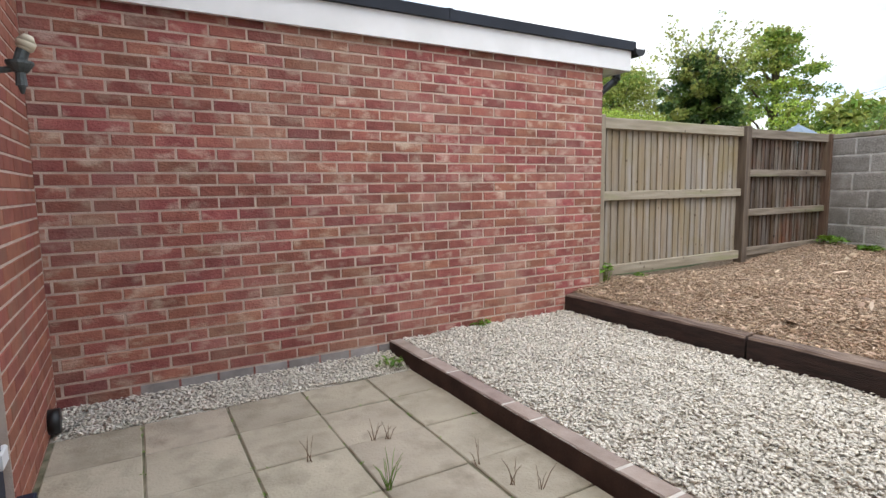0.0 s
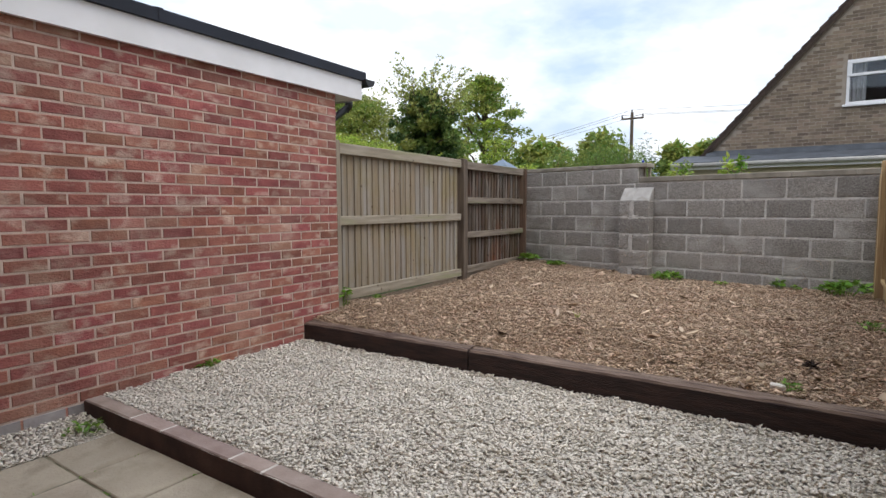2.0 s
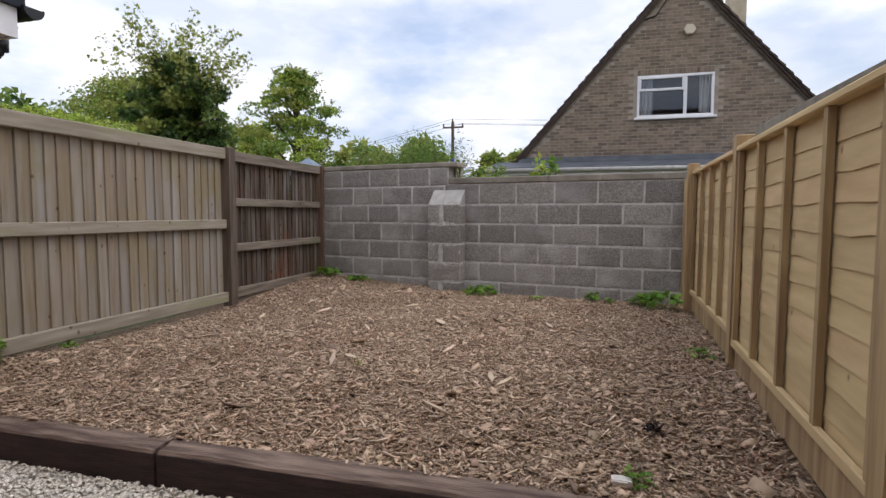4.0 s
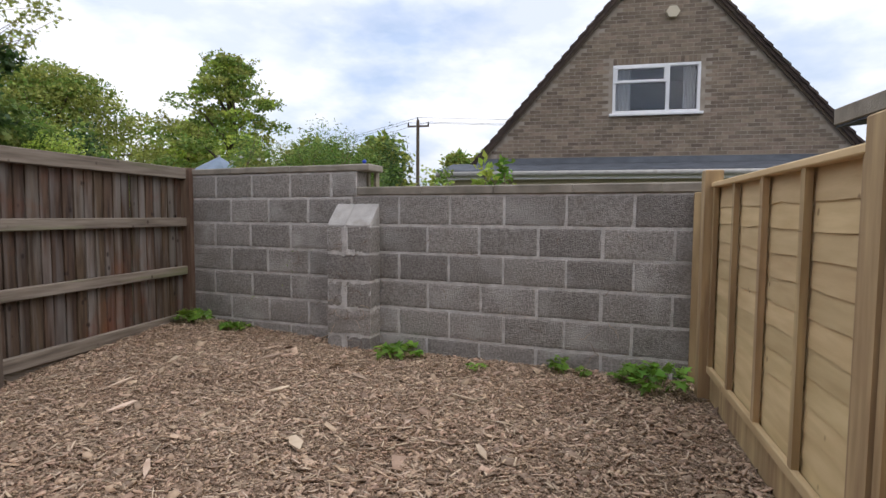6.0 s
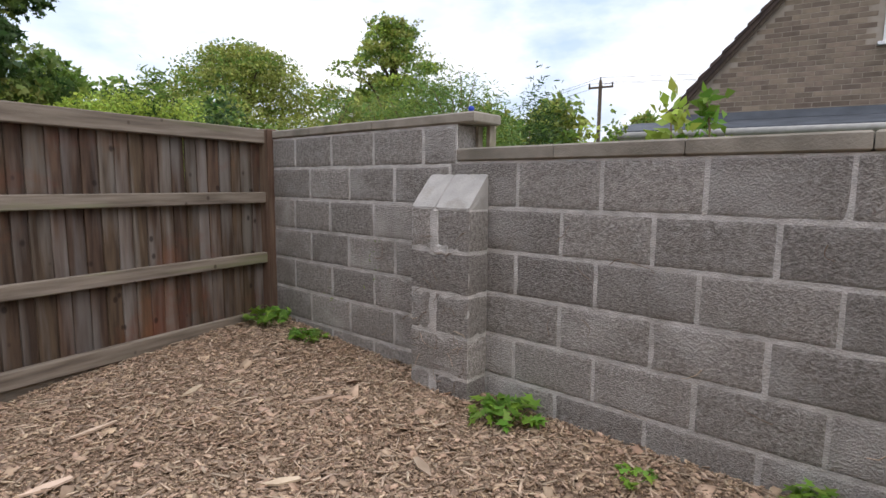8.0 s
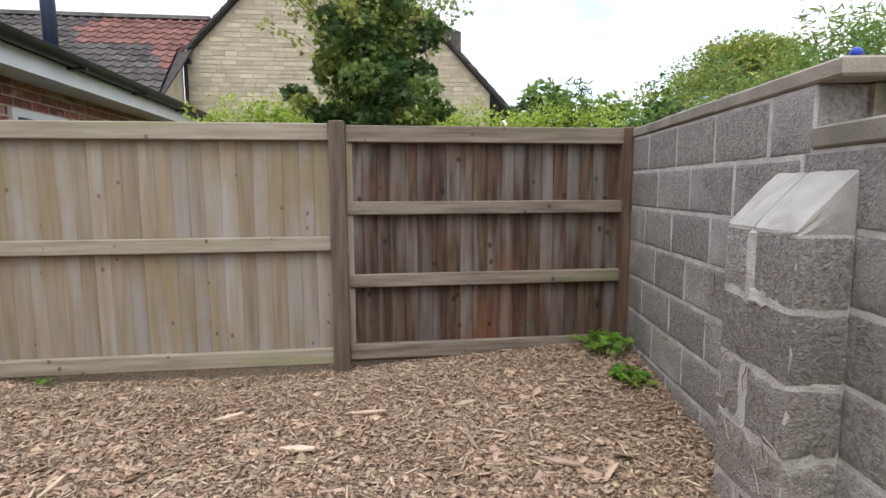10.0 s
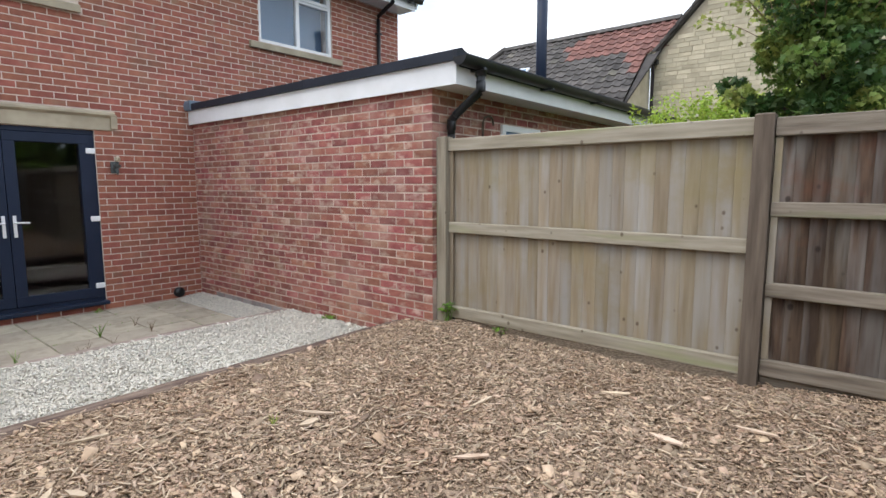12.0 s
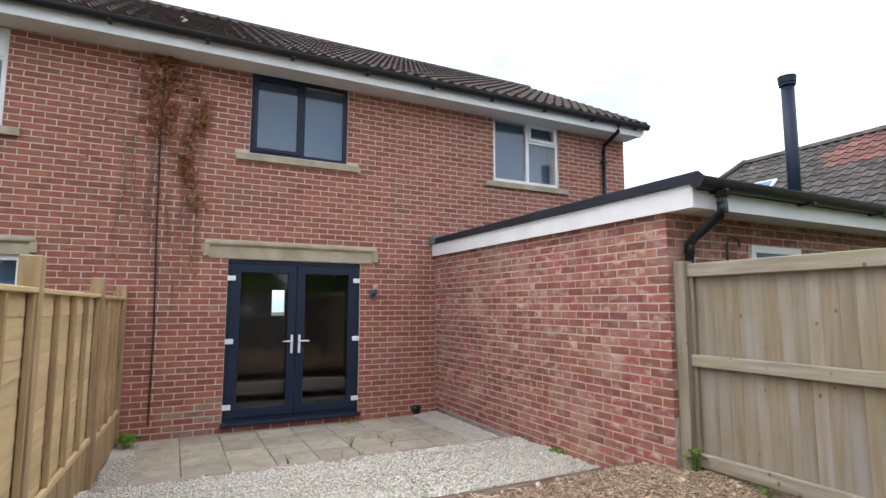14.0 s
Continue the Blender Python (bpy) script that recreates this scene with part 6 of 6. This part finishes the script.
# dry roots clinging to the block wall and its pier
roots = thing("dry_roots", "thin dry creeper roots clinging to the block wall", "dead roots", at=wall_pose)
rnd = random.Random(77)
for i in range(46):
    if i < 24:
        u, d = rnd.uniform(PIER0 + 0.02, PIER1 - 0.02), -PD - 0.006
    else:
        u, d = rnd.uniform(PIER0 - 0.5, LEN - 0.4), -0.006
        if PIER0 - 0.12 < u < PIER1 + 0.12:
            u = PIER1 + 0.14 + rnd.uniform(0, 0.7)
    w = rnd.uniform(0.3, 1.25) if i % 3 else rnd.uniform(0.3, 0.7)
    a, pts = rnd.uniform(0, 6.28), []
    for k in range(5):
        pts.append((min(max(u, PIER0 + 0.01), PIER1 - 0.01) if i < 24 else u, d, min(w, 1.25)))
        a += rnd.uniform(-0.8, 0.8)
        st_l = rnd.uniform(0.01, 0.04)
        u, w = u + st_l * math.cos(a), w + st_l * math.sin(a)
    part("root", Shape().tube(pts, 0.0022, 4, 0.001), M_STRAND if i % 3 == 0 else M_TWIG, roots)

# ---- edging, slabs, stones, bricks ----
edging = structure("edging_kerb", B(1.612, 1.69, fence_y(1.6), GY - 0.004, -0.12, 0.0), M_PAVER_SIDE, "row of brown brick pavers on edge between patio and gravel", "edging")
cuts = [GY - 0.006, 3.08, 2.767, 2.19, 1.959, 1.42, 1.18, 0.64, 0.40, -0.14, -0.44]
for a, b in zip(cuts, cuts[1:]):
    part("paver", Shape().box(1.602, 1.70, b + 0.006, a - 0.006, -0.055, GRAVEL + 0.002, bevel=0.006), [M_PAVER], edging)
part("pointing", Shape().box(1.606, 1.696, cuts[-1], cuts[0], -0.05, GRAVEL - 0.001), M_POINT, edging, "pale mortar joints")
# thin strip along the patio side, much darker than the paver tops
part("dark_riser", Shape().box(1.598, 1.603, cuts[-1], cuts[0], -0.11, GRAVEL - 0.008), M_PAVER_SIDE, edging, "dark brown side of the brick pavers")

xs = [HX + 0.02, -0.045, 0.385, 0.82, 1.25, 1.60]
ys = [3.245, 2.84, 2.40, 1.96, 1.53, 1.10, 0.67, 0.24, -0.19]
rnd = random.Random(3)
for i in range(len(xs) - 1):
    for j in range(len(ys) - 1):
        g = 0.0048
        dz = rnd.uniform(-0.004, 0.004)
        s = Shape().box(xs[i] + g, xs[i + 1] - g, ys[j + 1] + g, ys[j] - g, PATIO - 0.05, PATIO + dz, bevel=0.005)
        s.v = [(q[0] + 0.006 * noise.noise((q[0] * 5 + i, q[1] * 5, 1)), q[1] + 0.006 * noise.noise((q[0] * 5, q[1] * 5 + j, 7)), q[2]) for q in s.v]
        part("slab", s, M_SLAB, patio)

moss = tagged(thing("moss", "green moss and seedlings in the joints of the paving", "moss"), kind="stuff")
rnd = random.Random(8)
spots = [(x + rnd.uniform(-.008, .008), rnd.uniform(-0.1, 3.2), PATIO) for x in xs[1:-1] for _ in range(13)] + [(rnd.uniform(HX, 1.58), y + rnd.uniform(-.008, .008), PATIO) for y in ys[1:-1] for _ in range(4)]
leaves("foliage", spots, [(0.012, 0.012, 0.006)] * len(spots), 7, 0.012, M_LEAF_WEED, moss, "leaf", 0.6, 0.2)
OCTA_V = np.array([(1, 0, 0), (0.2, 0.9, 0.1), (-0.9, 0.35, 0), (-0.6, -0.75, -0.1), (0.45, -0.85, 0.1), (0.1, 0.1, 0.85), (-0.1, -0.05, -0.8)]) * 0.5
OCTA_F = np.array([(0, 1, 5), (1, 2, 5), (2, 3, 5), (3, 4, 5), (4, 0, 5), (1, 0, 6), (2, 1, 6), (3, 2, 6), (4, 3, 6), (0, 4, 6)])


def stones(name, x0, x1, y0, y1, n, zf, parent, keep=lambda x, y: True, size=(0.012, 0.027)):
    x, y = RNG.uniform(x0, x1, n), RNG.uniform(y0, y1, n)
    k = np.array([keep(a, b) for a, b in zip(x, y)])
    x, y = x[k], y[k]
    z = np.array([zf(a, b) for a, b in zip(x, y)]) + RNG.uniform(-0.006, 0.008, len(x))
    sz = RNG.uniform(*size, len(x))
    me = scatter(name, OCTA_V, OCTA_F, np.stack([x, y, z], 1), np.stack([sz * 1.4, sz * 0.95, sz * 0.42], 1), 0.24, M_GRAVEL, 0.12)
    return tagged(part(name, me, None, parent), kind="stuff")


stones("gravel_stones", 1.70, 3.36, -0.60, GY, 50000, gravel_z, gravel, lambda x, y: y > fence_y(x) - 0.03)
strip = structure("gravel_strip", Shape().box(HX, 1.60, 3.25, GY, -0.3, PATIO - 0.005).box(HX, 1.60, -0.42, -0.19, -0.3, PATIO - 0.005), M_GRAVELBED, "narrow strip of pale gravel beside the walls", "gravel")
stones("gravel_stones", HX + 0.02, 1.60, 3.22, GY, 6000, lambda x, y: PATIO + 0.004 + 0.03 * max(0, (y - 3.3)) / 0.3, strip, lambda x, y: y > 3.25 + 0.02 * math.sin(x * 9))
stones("gravel_stones", 0.2, 1.60, -0.45, -0.17, 1500, lambda x, y: PATIO + 0.008, strip, lambda x, y: y > fence_y(x))

CHIP_V = np.array([(-.5, -.35, -.5), (.5, -.5, -.5), (.45, .4, -.5), (-.42, .5, -.5), (-.5, -.35, .5), (.5, -.5, .5), (.45, .4, .5), (-.42, .5, .5)])
CHIP_F = np.array([(3, 2, 1, 0), (4, 5, 6, 7), (0, 1, 5, 4), (1, 2, 6, 5), (2, 3, 7, 6), (3, 0, 4, 7)])
nchip = 168000
cx, cy = RNG.uniform(3.47, 8.25, nchip), RNG.uniform(-0.75, 3.74, nchip)
ok = (cx < wall_x(cy) - 0.005) & (cy > fence_y(cx) - 0.02)
cx, cy = cx[ok], cy[ok]
cz = np.array([chip_z(a, b) for a, b in zip(cx, cy)]) + RNG.uniform(-0.010, 0.006, len(cx))
ln = np.exp(RNG.normal(-4.40, 0.62, len(cx))).clip(0.009, 0.12)
wd = ln * RNG.uniform(0.18, 0.80, len(cx))
me = scatter("wood_chips", CHIP_V, CHIP_F, np.stack([cx, cy, cz], 1), np.stack([ln, wd, RNG.uniform(0.0015, 0.005, len(cx))], 1), 0.3, M_CHIP)
tagged(part("wood_chips", me, None, chips, "loose shredded wood chips"), kind="stuff")
k = RNG.choice(len(cx), 5600, replace=False)
me = scatter("wood_strands", CHIP_V, CHIP_F, np.stack([cx[k], cy[k], cz[k] + 0.006], 1), np.stack([RNG.uniform(0.03, 0.09, 5600), RNG.uniform(0.003, 0.012, 5600), RNG.uniform(0.002, 0.004, 5600)], 1), 0.12, M_STRAND)
tagged(part("wood_strands", me, None, chips, "long pale wood shreds"), kind="stuff")


def single_brick(a, b, c, d, cache, name, mat, parent, place, wear=0.0):
    """One chamfered brick; alike bricks share one of a few worn meshes."""
    w, h = round(b - a, 3), round(d - c, 3)
    kind = int(a * 131 + c * 977) % 6 if wear else 0
    if (w, h, kind) not in cache:
        e, r = 0.003, random.Random(kind + 50)
        j = [(r.uniform(-wear, wear), r.uniform(-wear, wear), r.uniform(-wear, wear)) for _ in range(4)]
        face = [(x + p, -0.004 + q * 0.6, z + k) for (x, z), (p, q, k) in zip(((e, e), (w - e, e), (w - e, h - e), (e, h - e)), j)]
        cache[(w, h, kind)] = Shape().add([(0, 0, 0), (w, 0, 0), (w, 0, h), (0, 0, h)] + face,
                                    [(4, 5, 6, 7), (0, 1, 5, 4), (1, 2, 6, 5), (2, 3, 7, 6), (3, 0, 4, 7)]).mesh(name, mat)
    o = new(name, cache[(w, h, kind)])
    o.parent = parent
    o.matrix_basis = place(a, c)
    return o


# extension wall: the front
wall_ext = bpy.data.objects["wall_extension"]
CO = 0.0747
Z0 = 0.312 - 6 * CO
s = Shape()
one = bricks(s, HX, GX, Z0, Z0 + 35 * CO, 0.2225, CO, 0.013, lambda u, w, d: (u, GY + 0.004 - d, w), lambda u, w: w < 2.30, 0.004, 0.5, GX - HX - 19 * 0.2225, lambda u, w: u > 1.75 and w > Z0 + CO, 0.002)
cache = {}
for a, b, c, d in one:
    single_brick(a, b, c, d, cache, "brick", M_BRICK_G, wall_ext, lambda a, c: pose(a, GY + 0.004, c), 0.0025)
tagged(part("brickwork", s, M_BRICK_G, wall_ext, "pinkish red stretcher-bond bricks"), kind="stuff")
gs = Shape()
for k in range(2):
    u = HX + 0.30 + 0.11 * k
    while u < (1.58 if k else 1.4):
        gs.box(u + 0.006, u + 0.215, GY - 0.003, GY + 0.01, Z0 + k * CO + 0.006 - 0.0, Z0 + (k + 1) * CO - 0.006, bevel=0.002)
        u += 0.2225
tagged(part("grey_bricks", gs, M_BRICK_GREY, wall_ext, "grey damp-course bricks at the foot"), kind="stuff")
# extension wall: the side
side = bpy.data.objects["wall_extension_side"]
s = Shape()
bricks(s, GY, 9.6, Z0 + 10 * CO, Z0 + 35 * CO, 0.2225, CO, 0.013, lambda u, w, d: (GX - 0.004 + d, u, w), lambda u, w: w < 2.30, 0.004, 0.5, 0.1, None, 0.001, [(4.64, 5.42, 0.9, 2.03)])
tagged(part("brickwork", s, M_BRICK_G, side, "red stretcher-bond bricks"), kind="stuff")
# house wall
s = Shape()


HOLES = [(y0 - 0.004, y1 + 0.004, z0 - 0.02, z1 + 0.004) for y0, y1, z0, z1 in OPENINGS]
HOLES += [(y0 - 0.17, y1 + 0.17, z0 - 0.11, z0) for y0, y1, z0, z1 in (W1, W2, W3)]
HOLES += [(0.44, 2.645, 2.07, 2.28), (-9, -1.31, 2.02, 2.205), (GY, 9, -1, 2.36)]
one = bricks(s, -3.6, 7.56, -0.16, -0.16 + 64 * 0.075, 0.225, 0.075, 0.0115, lambda u, w, d: (HX - 0.004 + d, u, w), lambda u, w: True, 0.004, 0.5, 0.05,
             lambda u, w: 2.44 < u < GY and w < 2.2 or 0.0 < u < 0.7 and w < 1.4, 0.001, HOLES)
cache, damp_cache = {}, {}
for a, b, c, d in one[:300]:
    damp = b < 0.72 and a > 0.05 and c < 0.22 + 0.25 * a + 0.18 * noise.noise((a * 9, c * 17, 2.0)) and noise.noise((a * 31, c * 53, 6.0)) < 0.25
    single_brick(a, b, c, d, damp_cache if damp else cache, "brick", M_BRICK_DAMP if damp else M_BRICK_H, wall_house, lambda a, c: pose(HX - 0.004, a, c, 0, 0, 90))
tagged(part("brickwork", s, M_BRICK_H, wall_house, "dark red stretcher-bond bricks"), kind="stuff")
